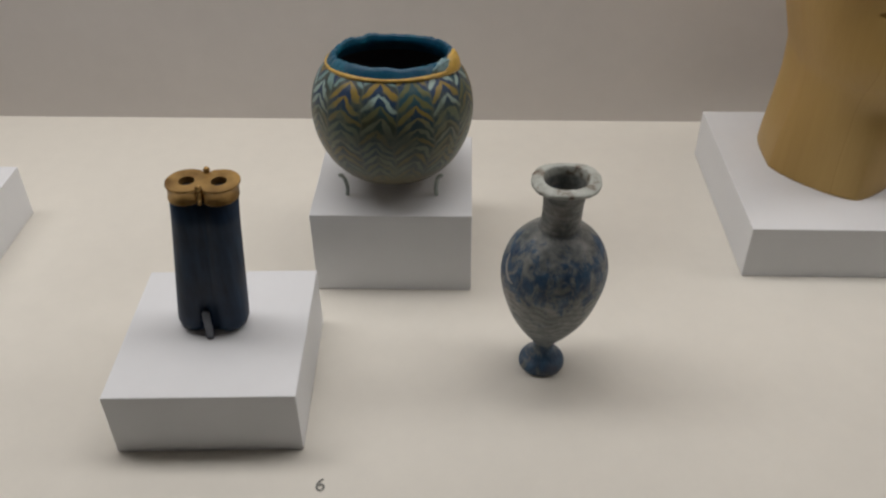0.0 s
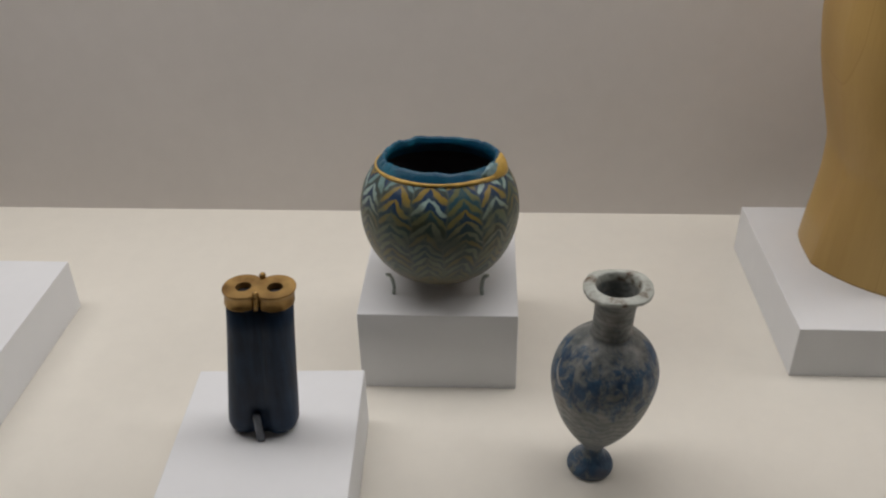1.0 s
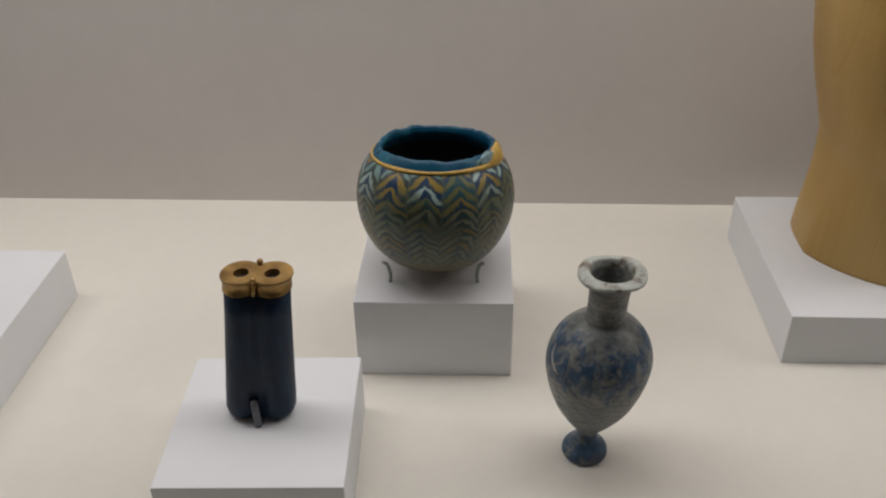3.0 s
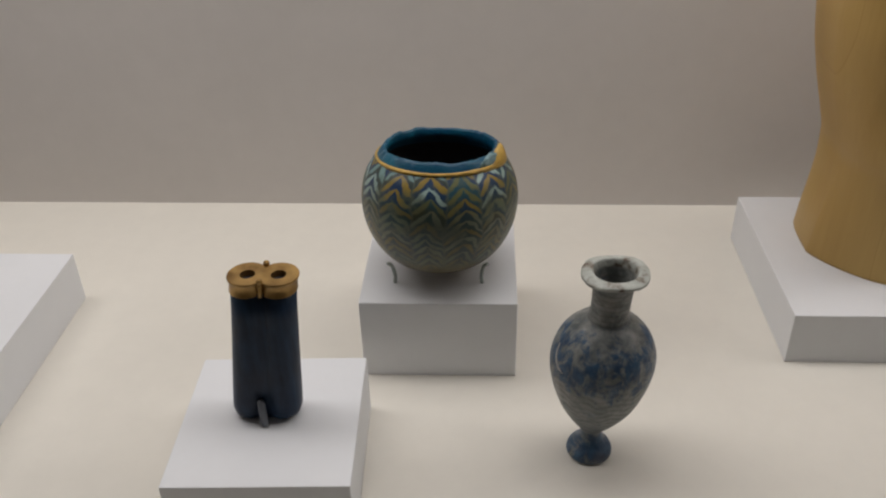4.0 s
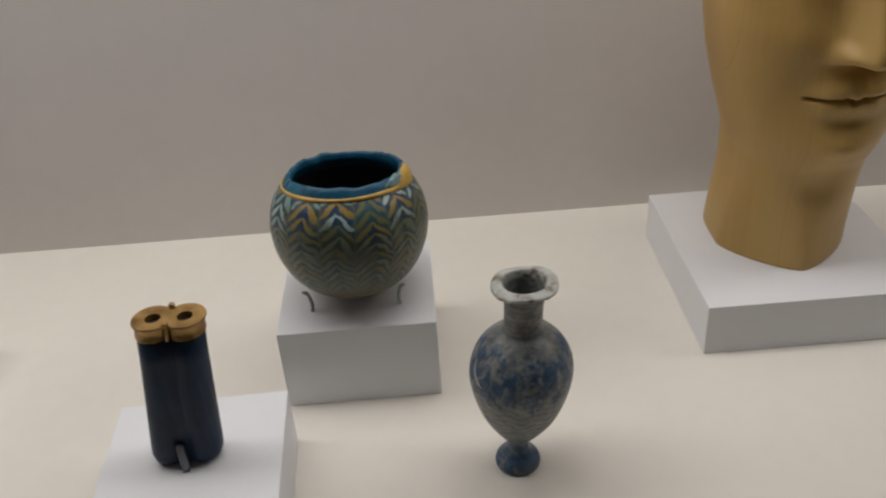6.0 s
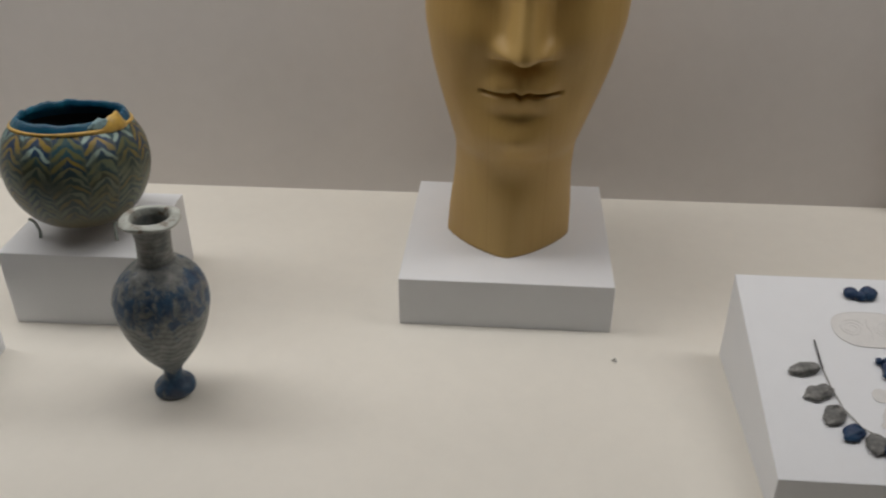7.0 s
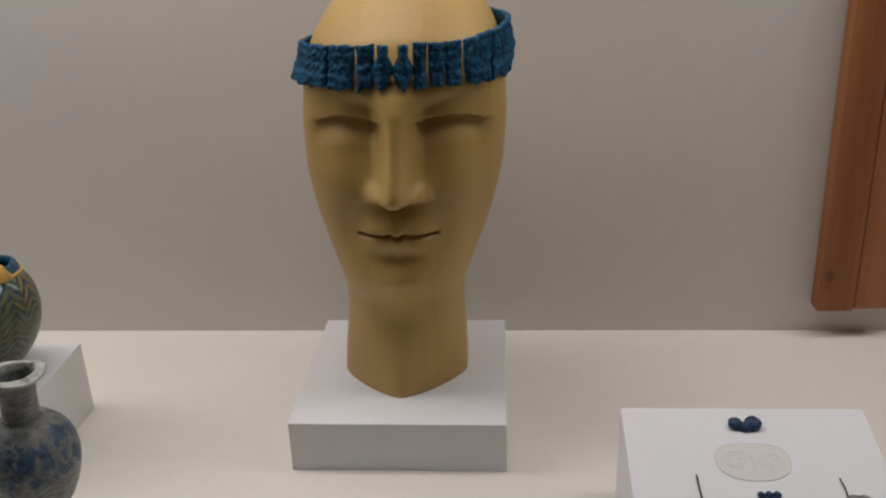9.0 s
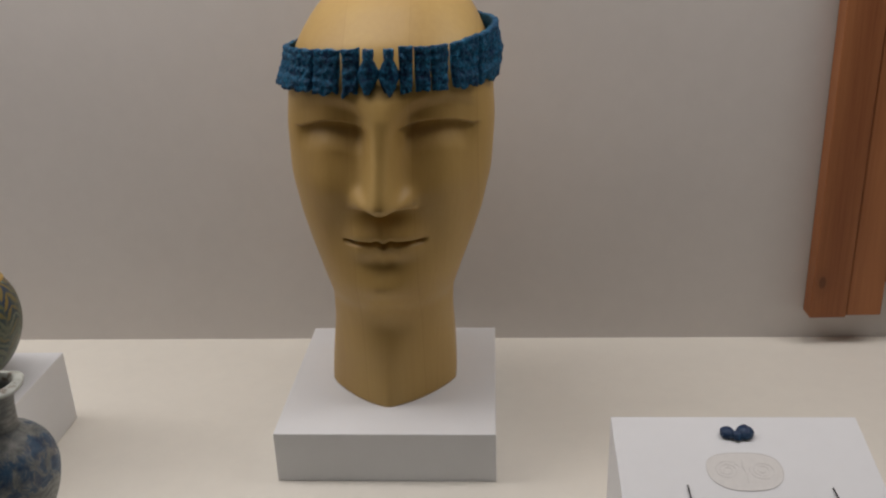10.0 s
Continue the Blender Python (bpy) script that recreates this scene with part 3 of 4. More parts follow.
# a stray pale thread trailed down the shoulder, and the dark seam under the neck
radius_at = lambda z: float(np.interp(z, [p[1] for p in shape], [p[0] for p in shape]))
trail = [((radius_at(z) + 0.0001) * math.cos(math.radians(a)) + 0.042 * z, (radius_at(z) + 0.0001) * math.sin(math.radians(a)), z) for a, z in ((-168, 0.0868), (-166, 0.0840), (-163, 0.0810), (-158, 0.0780), (-151, 0.0757), (-144, 0.0748))]
part("thread", tube(trail, 0.0008, 8, taper=[0.3, 0.8, 1.0, 1.0, 1.2, 0.4]), CORD, flask, "stray pale glass thread", True)
seam = [(0.0108 * math.cos(math.pi * i / 24) + 0.042 * 0.1012, 0.0108 * math.sin(math.pi * i / 24), 0.1012) for i in range(49)]
part("seam", tube(seam, 0.0006, 6), BRONZE, flask, "dark seam under the neck", True)


# ---- carved wooden head ----
HX, HY, HZ = 0.3588, 0.102, 0.0392


FINE = np.arange(0.0, 0.3096, 0.0005)


def smoothed(table):
    """A table of heights and radii as a fine, softened curve; the crown stays as given."""
    raw = np.interp(FINE, [p[0] for p in table], [p[1] for p in table])
    soft = raw
    for width in (17, 13):
        soft = np.convolve(np.pad(soft, width // 2, mode="edge"), np.ones(width) / width, mode="valid")
    blend = np.clip((FINE - 0.285) / 0.015, 0, 1)
    return soft * (1 - blend) + raw * blend


def between(z, curve):
    return float(np.interp(z, FINE, curve))


# heights are above the plinth
WIDTH = [(0.0, 0.0475), (0.025, 0.0464), (0.055, 0.0436), (0.078, 0.0440), (0.0965, 0.0498), (0.119, 0.0574), (0.141, 0.0638), (0.170, 0.0695), (0.205, 0.0708), (0.240, 0.0680), (0.257, 0.0635), (0.272, 0.0560), (0.284, 0.0470), (0.296, 0.0350), (0.305, 0.0200), (0.309, 0.0015)]
FRONT = [(0.0, 0.0446), (0.03, 0.0415), (0.062, 0.0420), (0.078, 0.0465), (0.086, 0.0525), (0.098, 0.0560), (0.13, 0.0570), (0.165, 0.0575), (0.20, 0.0565), (0.222, 0.0550), (0.240, 0.0520), (0.257, 0.0500), (0.278, 0.0440), (0.296, 0.0330), (0.305, 0.0190), (0.309, 0.0012)]
REAR = [(0.0, 0.0600), (0.03, 0.0620), (0.07, 0.0730), (0.11, 0.0830), (0.16, 0.0900), (0.20, 0.0905), (0.24, 0.0870), (0.272, 0.0600), (0.292, 0.0380), (0.303, 0.0190), (0.309, 0.0014)]
BACKWARD = [(0.0, 0.0), (0.236, 0.0), (0.257, 0.0080), (0.278, 0.0250), (0.296, 0.0420), (0.305, 0.0520), (0.309, 0.0560)]


WIDTH, FRONT, REAR, BACKWARD = smoothed(WIDTH), smoothed(FRONT), smoothed(REAR), smoothed(BACKWARD)


# the ridge of the nose, up to the brow
RIDGE_Z = np.array((0.155, 0.163, 0.172, 0.183, 0.195, 0.206, 0.216, 0.226, 0.238))
RIDGE = np.array((0.0235, 0.0232, 0.0205, 0.0168, 0.0132, 0.0108, 0.0090, 0.0058, 0.0))
RIDGE_WIDTH = np.array((0.0112, 0.0112, 0.0098, 0.0088, 0.0084, 0.0090, 0.0108, 0.0140, 0.0170))


def carving(x, z):
    """How far the carved front stands out at x from the middle and z above the base."""
    ax = abs(x)
    d = 0.0
    # nose
    tip = ease(z + 0.0020 * bell(ax, 0.0, 0.0060), 0.1555, 0.1618) ** 0.75
    height = float(np.interp(z, RIDGE_Z, RIDGE))
    width = float(np.interp(z, RIDGE_Z, RIDGE_WIDTH))
    d += tip * height * math.exp(-(ax / width) ** 2.6)
    d += 0.0078 * bell(ax, 0.0144, 0.0058) * bell(z, 0.1625, 0.0072) * ease(z, 0.1555, 0.1582)
    # brow and eyes: an arch springing from the nose, a socket under it, a lid line cut back below
    arch = 0.2100 + 0.0185 * (1 - math.exp(-max(0.0, ax - 0.007) / 0.0085)) - 0.006 * ease(ax, 0.040, 0.062)
    lid = 0.2083 + 0.0045 * math.sin(min(1.0, max(0.0, (ax - 0.010) / 0.046)) * math.pi) - 0.0010 * ease(ax, 0.04, 0.056)
    along = ease(ax, 0.0080, 0.0150) * ease(ax, 0.064, 0.046)
    d -= 0.0062 * ease(z, arch + 0.0026, arch - 0.0070) * ease(z, 0.165, 0.198) * ease(ax, 0.0040, 0.0190) * ease(ax, 0.068, 0.050) * (1 - 0.55 * ease(ax, 0.016, 0.040))
    d -= 0.0064 * along * ease(z, lid + 0.0006, lid - 0.0012) * ease(z, lid - 0.0200, lid - 0.0026)
    # cheeks
    d += 0.0028 * bell(ax, 0.040, 0.016) * bell(z, 0.172, 0.020)
    d -= 0.0030 * bell(ax, 0.030, 0.012) * bell(z, 0.135, 0.020)
    # upper lip hollow, mouth, lower lip, chin
    d -= 0.0062 * bell(ax, 0.0, 0.017) * bell(z, 0.1535, 0.0070)
    mouth = 0.1342 - 0.0004 * (ax / 0.027) ** 2 + 0.0012 * bell(ax, 0.005, 0.003) - 0.0010 * bell(ax, 0.0, 0.0022)
    mw = ease(ax, 0.0290, 0.0160)
    d += 0.0030 * mw * bell(z, mouth + 0.0035, 0.0055) + 0.0016 * mw * bell(z, mouth - 0.0080, 0.0060)
    d -= 0.0056 * ease(ax, 0.0295, 0.0230) * ease(z, mouth + 0.0004, mouth - 0.0006) * ease(z, mouth - 0.0045, mouth - 0.0012)
    d -= 0.0034 * bell(ax, 0.0, 0.017) * bell(z, 0.1180, 0.0062)
    d += 0.0045 * bell(ax, 0.0, 0.018) * bell(z, 0.1000, 0.0085)
    # hollow of the throat under the chin
    d -= 0.0040 * bell(ax, 0.0, 0.014) * bell(z, 0.068, 0.018)
    return d


levels = []
z = 0.0
while z < 0.3085:
    levels.append(z)
    z += 0.00045 if 0.152 < z < 0.166 or 0.202 < z < 0.215 else 0.00085 if 0.07 < z < 0.235 else 0.0022
levels += [0.3085, 0.3090]
angles = []
for i in range(300):
    t = i / 300
    angles.append(-math.pi / 2 + 2 * math.pi * t - 0.75 * math.sin(2 * math.pi * t))
rings = []
for z in levels:
    w, fr, re = between(z, WIDTH), between(z, FRONT), between(z, REAR)
    lean = 0.041 * z
    k = ease(z, 0.0, 0.070)
    upper = 1.14 - 0.16 * ease(z, 0.10, 0.21)
    across, along, behind = 1.42 + (1.0 - 1.42) * k, 1.55 + (upper - 1.55) * k, 0.50 + 0.12 * k + 0.30 * ease(z, 0.25, 0.30)
    ring = []
    for a in angles:
        ca, sa = math.cos(a), math.sin(a)
        x = w * math.copysign(abs(ca) ** (across if sa < 0 else behind), ca)
        y = -fr * abs(sa) ** along if sa < 0 else re * abs(sa) ** behind
        if sa < 0:
            y -= carving(x, z) * ease(-sa, 0.05, 0.45)
        ring.append((x + lean, y + between(z, BACKWARD), z))
    rings.append(ring)
head = solid("display_head", loft(rings, cap_first=True, cap_last=True), LIME, "smooth carved pale wooden display head with neck on a white block", "display head", smooth=True, m=Matrix.Translation((HX, HY, HZ)))


# ---- blue diadem round the head ----
diadem = thing("diadem", "blue glass-paste diadem of moulded plaques round a wooden head", "diadem", (HX, HY, HZ + 0.24))


def plaque(a0, a1, low, high0, high1, seed, figure=False):
    """A moulded plaque bent round the brow between two angles from the front, in degrees; its top runs from high0 to high1."""
    nu, nv = max(12, int((a1 - a0) / 0.8)), 36
    front, back = [], []
    for j in range(nv + 1):
        v = j / nv
        fr, bk = [], []
        for i in range(nu + 1):
            u = i / nu
            a = math.radians(a0 + (a1 - a0) * u)
            if figure:
                # jar: narrow neck with a lip, round belly, pointed foot
                mid, half = (a0 + a1) / 2, (a1 - a0) / 2
                k = 0.50 - 0.10 * bell(v, 0.76, 0.05) + 0.52 * bell(v, 0.42, 0.22) - 0.18 * ease(v, 0.16, 0.0)
                a = math.radians(mid + half * k * (2 * u - 1))
            else:
                a += math.radians((0.8 - 1.6 * u) * (1 - v) ** 1.5)
            zz = low + (high0 + (high1 - high0) * u - low) * v
            across = u * (a1 - a0) / 5
            rag = 0.0030 * noise.noise(Vector((across + seed, v * 3, seed))) + 0.0014 * noise.noise(Vector((across * 3.1 + seed, v * 4, 4.0)))
            # moulded rows of curls and pellets
            row = 0.5 + 0.5 * math.cos(2 * math.pi * (v * 4.0 + 0.15 * noise.noise(Vector((across * 2, seed, 1)))))
            pellet = 0.5 + 0.5 * math.cos(2 * math.pi * (across * 2.0 + 0.5 * math.floor(v * 4.0)))
            rib = 0.0009 * row * (0.35 + 0.65 * pellet) + 0.0012 * noise.noise(Vector((across * 2.3 + seed, v * 8, 2.0))) + 0.0006 * noise.noise(Vector((across * 6 + seed, v * 19, 5.0)))
            edge = min(u, 1 - u) * nu / 2.0
            rnd = -0.0010 * (1 - min(1, edge)) - 0.0009 * (1 - min(1, min(v, 1 - v) * nv / 2.0))
            if figure:
                rib = 0.0022 * math.sin(math.pi * u) + 0.6 * rib
            for lst, t in ((fr, 0.0036 + rib + rnd), (bk, 0.0002)):
                zz2 = zz + rag * (ease(v, 0.25, 0.0) + 0.35 * ease(v, 0.8, 1.0))
                hz = zz2 + 0.24
                # round the head, with no carved brow; the lower edge stands off at the temples
                w, f, re = between(hz, WIDTH), between(hz, FRONT), between(hz, REAR)
                w, f, re = max(w, 0.0670), max(f, 0.0510), max(re, 0.086)
                flare = 0.0050 * (1 - v) ** 1.6 * abs(math.sin(a)) ** 3
                if math.cos(a) < 0.6 and math.sin(a) > 0:
                    flare = 0.0035 * bell(v, 0.45, 0.3) * ease(math.cos(a), 0.5, 0.0)
                lst.append(((w + t + flare) * math.sin(a) + 0.041 * hz, -((f if math.cos(a) > 0 else re) + t) * math.cos(a), zz2))
        front.append(fr)
        back.append(bk)
    bm = bmesh.new()
    F = [[bm.verts.new(p) for p in r] for r in front]
    B = [[bm.verts.new(p) for p in r] for r in back]
    for j in range(nv):
        for i in range(nu):
            bm.faces.new((F[j][i], F[j][i + 1], F[j + 1][i + 1], F[j + 1][i]))
            bm.faces.new((B[j][i], B[j + 1][i], B[j + 1][i + 1], B[j][i + 1]))
        bm.faces.new((F[j][0], F[j + 1][0], B[j + 1][0], B[j][0]))
        bm.faces.new((F[j][nu], B[j][nu], B[j + 1][nu], F[j + 1][nu]))
    for i in range(nu):
        bm.faces.new((F[0][i], B[0][i], B[0][i + 1], F[0][i + 1]))
        bm.faces.new((F[nv][i], F[nv][i + 1], B[nv][i + 1], B[nv][i]))
    return bm


PLAQUES = ((-128, -86.5, -0.0050, 0.0140, 0.0150, 0), (-86, -39.4, -0.0088, 0.0150, 0.0172, 0), (-39, -22.6, -0.0090, 0.0176, 0.0178, 0), (-21.0, -11.4, -0.0090, 0.0182, 0.0188, 0), (-12.4, -1.2, -0.0078, 0.0182, 0.0182, 1), (-1.6, 9.2, -0.0088, 0.0184, 0.0184, 1),
           (8.8, 16.2, -0.0088, 0.0192, 0.0194, 0), (16.9, 25.6, -0.0086, 0.0190, 0.0188, 0), (25.9, 35.4, -0.0082, 0.0188, 0.0192, 0), (37.6, 57.5, -0.0082, 0.0190, 0.0225, 0), (57.7, 97.0, -0.0074, 0.0222, 0.0275, 0), (97.2, 130, -0.0035, 0.0272, 0.0265, 0))
for k, (a0, a1, lo, hi0, hi1, fig) in enumerate(PLAQUES):
    part("plaque", plaque(a0, a1, lo, hi0, hi1, k * 1.7 + 0.3, bool(fig)), BLUE, diadem, "plaque shaped like a small jar" if fig else "", True)



# ---- necklace and ornaments on the sloping block ----
def on_slope(x, s, lift=0.0, turn=0.0):
    """Pose on the slope: x, and s metres down from its upper edge."""
    return SLOPE_AT @ pose(x, -s, lift, 0, 0, turn)


def pebble(length, width, thick, seed, point=0.0, waist=0.0, notch=0.0):
    """An uneven moulded bead, its long side along y, its narrow end at -y."""
    bm = bmesh.new()
    bmesh.ops.create_icosphere(bm, subdivisions=4, radius=1.0)
    for v in bm.verts:
        x, y, z = v.co
        k = 1 + 0.20 * noise.noise(v.co * 1.4 + Vector((seed, seed * 2, 1))) + 0.06 * noise.noise(v.co * 4 + Vector((seed, 3, 7)))
        w = 1 - point * max(0, -y) * 0.75 + point * 0.15 * max(0, y)
        w *= 1 - waist * bell(y, 0.15, 0.22)
        y2 = y - notch * bell(x, 0, 0.3) * max(0, y)
        v.co = Vector((x * w * width / 2 * k, y2 * length / 2 * k, max(-0.35, z) * thick / 1.35 * k))
    return bm


def ring_line(cx, cy, r, half=0.0003, z=0.0006, squash=1.0, bm=None, start=0.0, turns=1.0, shrink=0.0):
    steps = max(24, int(40 * turns))
    pts = []
    for i in range(steps + 1):
        a = start + 2 * math.pi * turns * i / steps
        k = r * (1 - shrink * i / steps)
        pts.append((cx + k * math.cos(a), cy + k * squash * math.sin(a), z))
    return tube(pts, half, 5, bm=bm)


necklace = thing("necklace", "string of grey and blue moulded beads laid out in a curve", "necklace", m=on_slope(0.5880, 0.095))
inverse = necklace.matrix_world.inverted()
# x, distance down the slope, turn, length, width, colour, point, waist
BEADS = ((0.5393, 0.0772, 78, 0.0213, 0.0109, 0, 0.25, 0.15), (0.5440, 0.0939, 68, 0.0198, 0.0125, 0, 0.3, 0.2), (0.5491, 0.1095, 40, 0.0161, 0.0130, 0, 0.5, 0), (0.5573, 0.1209, 52, 0.0151, 0.0125, 1, 0.5, 0.1),
         (0.5685, 0.1279, 12, 0.0156, 0.0135, 0, 0.4, 0), (0.5806, 0.1368, 4, 0.0224, 0.0172, 1, 0.75, 0.1), (0.5964, 0.1365, 178, 0.0156, 0.0130, 0, 0.55, 0), (0.6101, 0.1358, 22, 0.0229, 0.0146, 1, 0.65, 0.15),
         (0.6231, 0.1264, 28, 0.0156, 0.0146, 0, 0.2, 0), (0.6335, 0.1155, 62, 0.0224, 0.0114, 1, 0.4, 0.25), (0.6349, 0.1038, 80, 0.0146, 0.0120, 0, 0.1, 0.2), (0.6381, 0.0896, 82, 0.0156, 0.0130, 0, 0.15, 0.25),
         (0.6410, 0.0735, 84, 0.0192, 0.0114, 0, 0.05, 0.2))
for k, (x, s, turn, ln, wd, blue, point, waist) in enumerate(BEADS):
    bead_turn = -turn if x < 0.588 and turn != 178 else turn
    bead = part("bead", pebble(ln * 0.93, wd * 0.93, 0.0042, k * 2.3 + 0.7, point, waist, 0.18 if blue else 0.0), NAVY if blue else STONE_GREY, necklace, "dark blue bead" if blue else "grey weathered bead", True,
                m=inverse @ on_slope(x, s, 0.0013, bead_turn))
    if blue and point > 0.6:
        # ivy-leaf shoulders
        for cx, cy in ((-0.34, 0.26), (0.34, 0.26)):
            lobe_bm = bmesh.new()
            bmesh.ops.create_icosphere(lobe_bm, subdivisions=2, radius=0.26 * wd)
            for v in lobe_bm.verts:
                v.co *= 1 + 0.25 * noise.noise(v.co * 400)
                v.co.z *= 0.42
            part("leaf_lobe", lobe_bm, NAVY, bead, smooth=True, m=pose(cx * wd, cy * ln, 0.0012))
    else:
        # moulded curl near the strung end
        part("curl", ring_line(0.0, 0.20 * ln, 0.24 * wd, 0.0006, 0.0022, 1.0, None, k * 0.9, 1.2, 0.55), NAVY if blue else STONE_GREY, bead, smooth=True)
path = [(0.5499, 0.0545), (0.5500, 0.064), (0.5502, 0.0760), (0.5525, 0.091), (0.5558, 0.104), (0.5632, 0.1165), (0.5730, 0.1235), (0.5840, 0.1280), (0.5964, 0.1295), (0.6090, 0.1265), (0.6190, 0.1195), (0.6262, 0.1100), (0.6290, 0.098), (0.6305, 0.086), (0.6340, 0.072), (0.6345, 0.064), (0.6335, 0.0560)]
part("cord", tube([(inverse @ on_slope(x, s, 0.0010)).translation for x, s in path], 0.0004, 6), CORD, necklace, "thin grey cord", True)
for end in (path[:3], path[:-4:-1]):
    part("cord_end", tube([(inverse @ on_slope(x, s, 0.0012)).translation for x, s in end], 0.0005, 8), EBONY, necklace, "stiff black end of the cord", True)

bm = bmesh.new()
for cx, cy, r in ((-0.0056, 0.0, 0.0046), (0.0052, 0.0002, 0.0054), (0.0, -0.0022, 0.0036)):
    bmesh.ops.create_icosphere(bm, subdivisions=3, radius=r, matrix=pose(cx, cy, 0.0022))
for v in bm.verts:
    v.co *= 1 + 0.12 * noise.noise(v.co * 500)
    v.co.z = max(0.0, v.co.z * 0.7)
solid("double_bead", bm, NAVY, "dark blue double-lobed glass ornament on a white slope", "ornament", smooth=True, m=on_slope(0.5868, 0.0148, 0.0003))

bm = box(-0.0050, 0.0052, -0.0068, 0.0030, 0.0, 0.0030, 0.0007)
for cx, cy, r in ((-0.0058, 0.0050, 0.0023), (-0.0012, 0.0052, 0.0024), (0.0034, 0.0050, 0.0026), (0.0055, -0.0060, 0.0014), (-0.0050, -0.0060, 0.0014)):
    bmesh.ops.create_icosphere(bm, subdivisions=2, radius=r, matrix=pose(cx, cy, 0.0018) @ Matrix.Diagonal((1, 1, 0.8, 1)))
solid("square_ornament", bm, NAVY, "small dark blue square glass ornament with knobbed top", "ornament", smooth=True, m=on_slope(0.5903, 0.0742, 0.0003))


drawing = thing("oval_drawing", "pale grey oval drawing of two spirals on a white slope", "drawing", m=on_slope(0.5860, 0.0428, 0.0002))
rx, ry = 0.0227, 0.0143
oval = [(rx * math.copysign(abs(math.cos(a)) ** 0.75, math.cos(a)), ry * math.copysign(abs(math.sin(a)) ** 0.85, math.sin(a)) + 0.0008 * math.cos(2 * a)) for a in (2 * math.pi * i / 64 for i in range(64))]
part("ground", loft([[(x, y, 0) for x, y in oval], [(x, y, 0.00012) for x, y in oval]], cap_first=True, cap_last=True), DRAWING, drawing)
part("outline", tube([(x * 0.985, y * 0.985, 0.00012) for x, y in oval + oval[:1]], 0.00013, 5), DRAWING_LINE, drawing)
for cx, st in ((-0.0105, 0.3), (0.0105, 2.8)):
    part("spiral", ring_line(cx, 0.0, 0.0078, 0.00014, 0.00015, 0.9, None, st, 2.5, 0.8), DRAWING_LINE, drawing)
part("stem", tube([(0.0, 0.008, 0.00012), (-0.001, 0.002, 0.00012), (0.001, -0.003, 0.00012), (0.0, -0.009, 0.00012)], 0.0002, 5), DRAWING_LINE, drawing)

drawing = thing("figure_drawing", "pale grey drawing of a knobbed bell-shaped ornament on a white slope", "drawing", m=on_slope(0.5892, 0.1020, 0.0002))
body = [(-0.0140, -0.0138), (-0.0142, -0.0112), (-0.0126, -0.0098), (-0.0118, -0.0050), (-0.0094, -0.0005), (-0.0050, 0.0034), (-0.0040, 0.0070), (0.0046, 0.0070), (0.0062, 0.0030), (0.0098, -0.0012), (0.0118, -0.0055), (0.0124, -0.0100), (0.0142, -0.0112), (0.0142, -0.0138)]
part("ground", loft([[(x, y, 0) for x, y in body], [(x, y, 0.00012) for x, y in body]], cap_first=True, cap_last=True), DRAWING, drawing)
part("outline", tube([(x, y, 0.00012) for x, y in body + body[:1]], 0.00013, 5), DRAWING_LINE, drawing)
for k, (cx, cy, r) in enumerate(((-0.0094, 0.0086, 0.0050), (-0.0032, 0.0090, 0.0047), (0.0078, 0.0088, 0.0052))):
    part("lobe", loft([circle(r, 0.00002 * k, 32, cx, cy), circle(r, 0.00014 + 0.00002 * k, 32, cx, cy)], cap_first=True, cap_last=True), DRAWING, drawing)


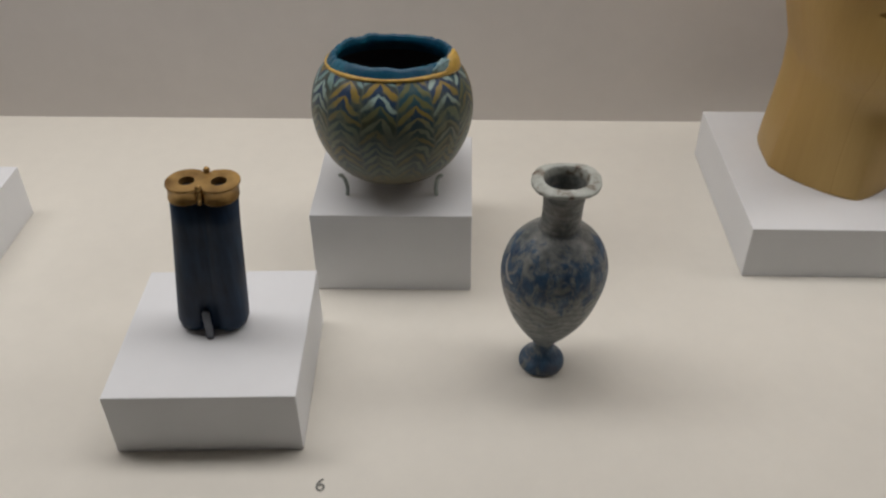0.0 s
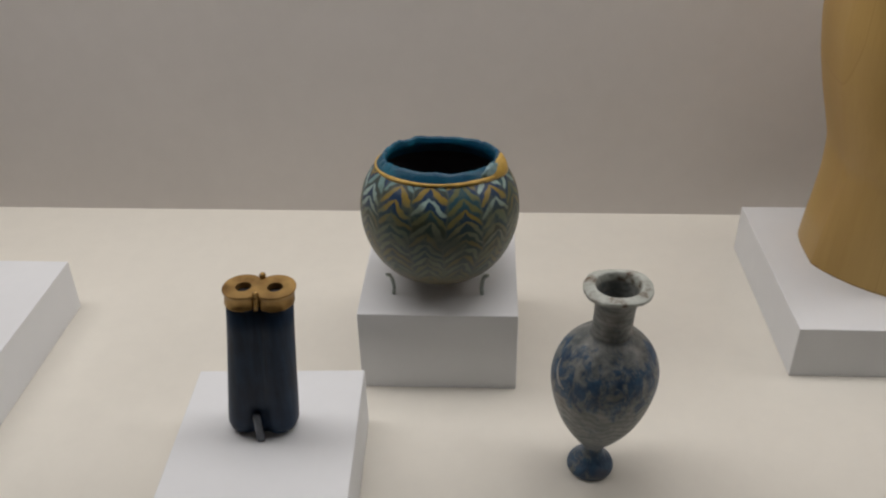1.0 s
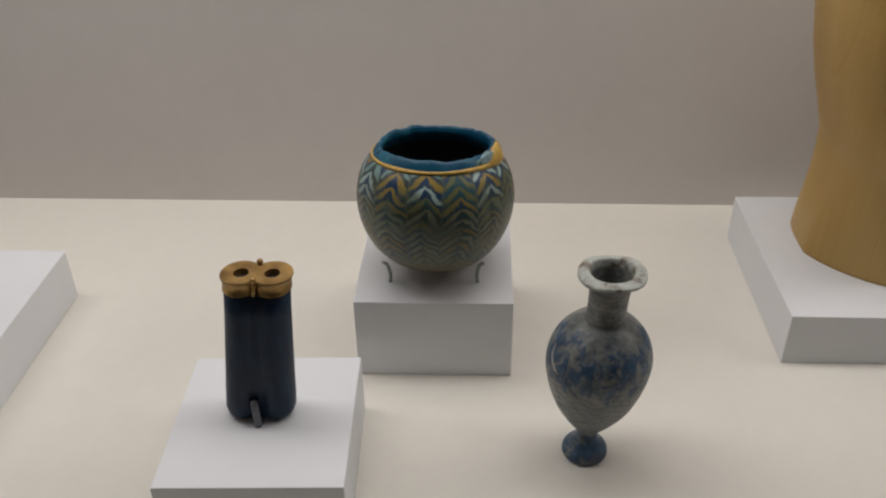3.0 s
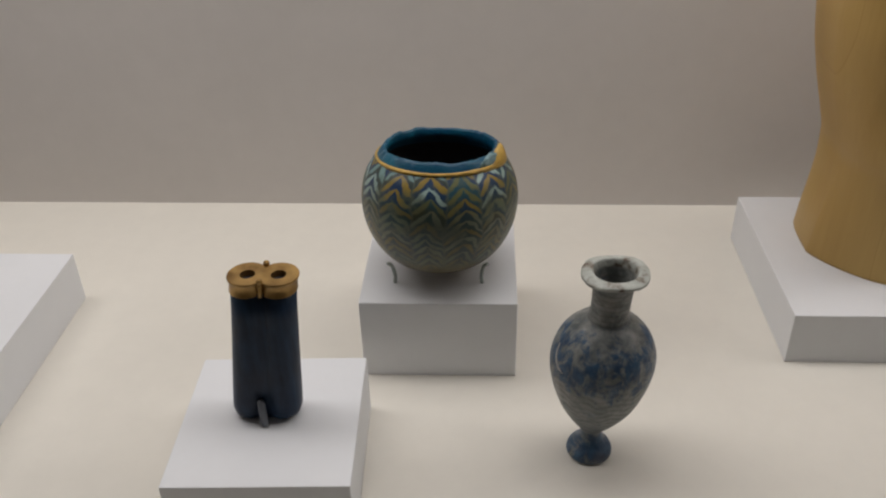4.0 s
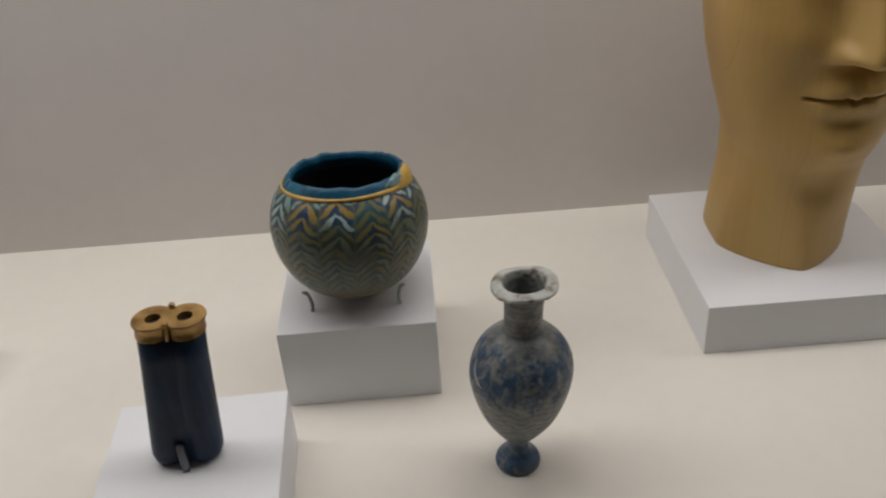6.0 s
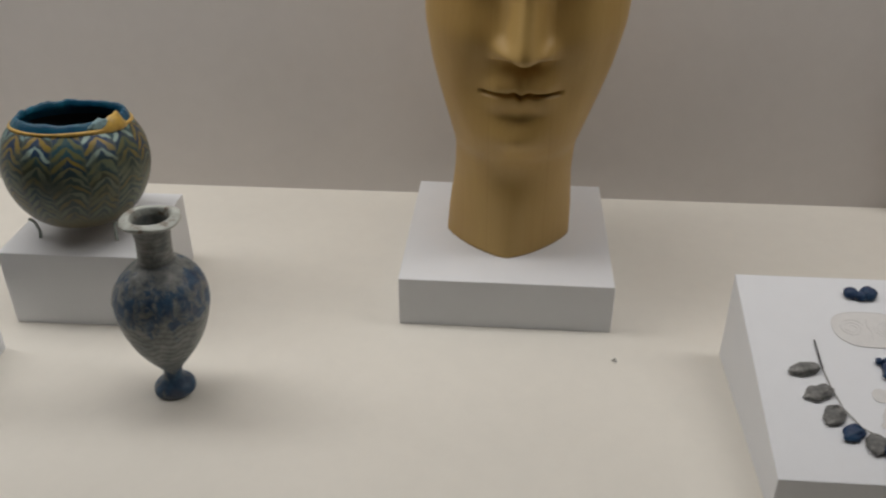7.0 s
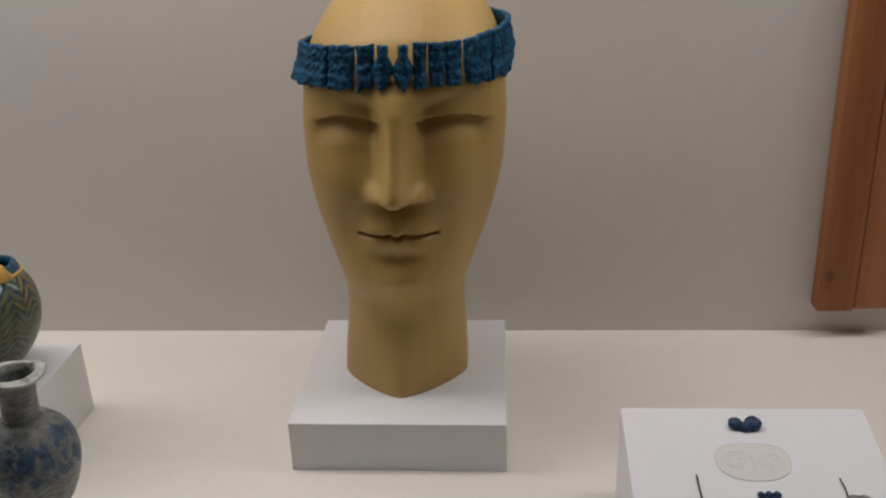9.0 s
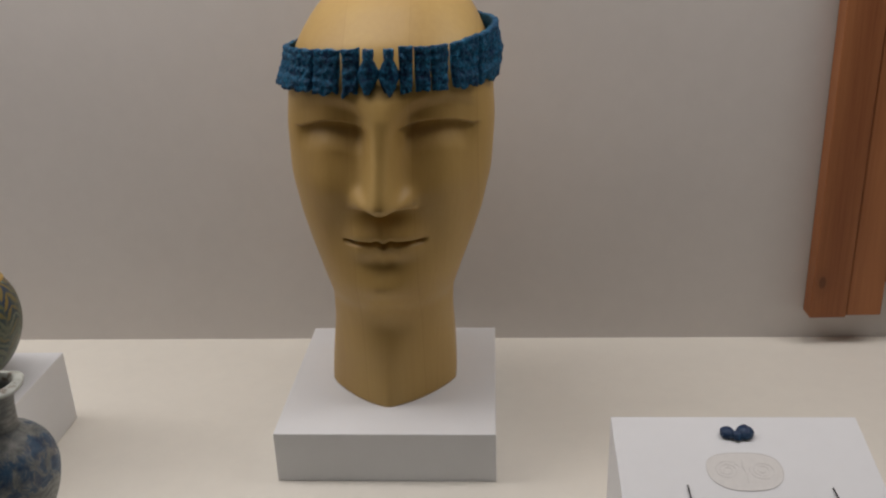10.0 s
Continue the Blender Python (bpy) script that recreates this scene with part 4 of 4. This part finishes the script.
# ---- pine frame with an openwork panel, hung on the back wall ----
pine_frame = thing("picture_frame", "reddish pine frame with a black openwork panel, hung on the wall", "frame", m=pose(0.7118, BACK, 0.0285, 0, -1.0, 0))
FY0, FY1 = -0.019, -0.0015


def plank(x0, x1, z0, z1, y0=FY0, y1=FY1):
    return box(x0, x1, y0, y1, z0, z1, 0.0012)


stile = part("stile", plank(0.0, 0.031, 0.0, 0.52), PINE, pine_frame)
part("stile", plank(0.0316, 0.061, 0.0012, 0.52, FY0 + 0.0012), PINE, pine_frame)
part("stile", plank(0.300, 0.358, 0.0, 0.52), PINE, pine_frame)
RAIL = plain("pine_rail", (0.30, 0.115, 0.05), 0.55, vary=0.3, scale=60)
part("rail", plank(0.0615, 0.2995, 0.0310, 0.0905, FY0 + 0.004), RAIL, pine_frame)
part("rail", plank(0.0615, 0.2995, 0.455, 0.515, FY0 + 0.004), RAIL, pine_frame)
# white panel added so the gaps stay light where the wall is shaded
part("backing", plank(0.0618, 0.2990, 0.0908, 0.4545, -0.0085), WHITE, pine_frame, "added white panel that keeps the gaps in black openwork light")
for sgn in (1, -1):
    for k in range(-20, 24):
        # diagonal openwork bars, swelling and narrowing
        x_start = 0.006 + k * 0.0205
        pts, tap = [], []
        for i in range(81):
            z = 0.0905 + 0.3645 * i / 80
            x = x_start + (z - 0.092) * 0.62 * sgn + 0.0022 * math.sin(z * 95 + 1.3 * k)
            if 0.0660 < x < 0.2945:
                pts.append((x, -0.0112 + 0.0006 * sgn, z))
                tap.append(1.0 + 0.30 * math.sin(z * 150 + 2 * k))
        if len(pts) > 4:
            part("lattice_bar", tube(pts, 0.0050, 8, taper=tap), EBONY, pine_frame, smooth=True)


# ---- exhibit numbers ----
def number(text, x, y, size, turn=0):
    cu = bpy.data.curves.new("exhibit_number", "FONT")
    cu.body, cu.size, cu.extrude, cu.align_x, cu.align_y = text, size, 0.0001, "CENTER", "CENTER"
    cu.materials.append(INK)
    ob = new("exhibit_number", cu)
    ob.matrix_world = pose(x, y, 0.0004, 0, 0, turn)
    return tagged(ob, "small grey number %s lettered on the cream floor" % text, "number", "exhibit numbers")


number("6", 0.0209, -0.1561, 0.0115)
number("4", 0.4363, -0.0103, 0.0085)
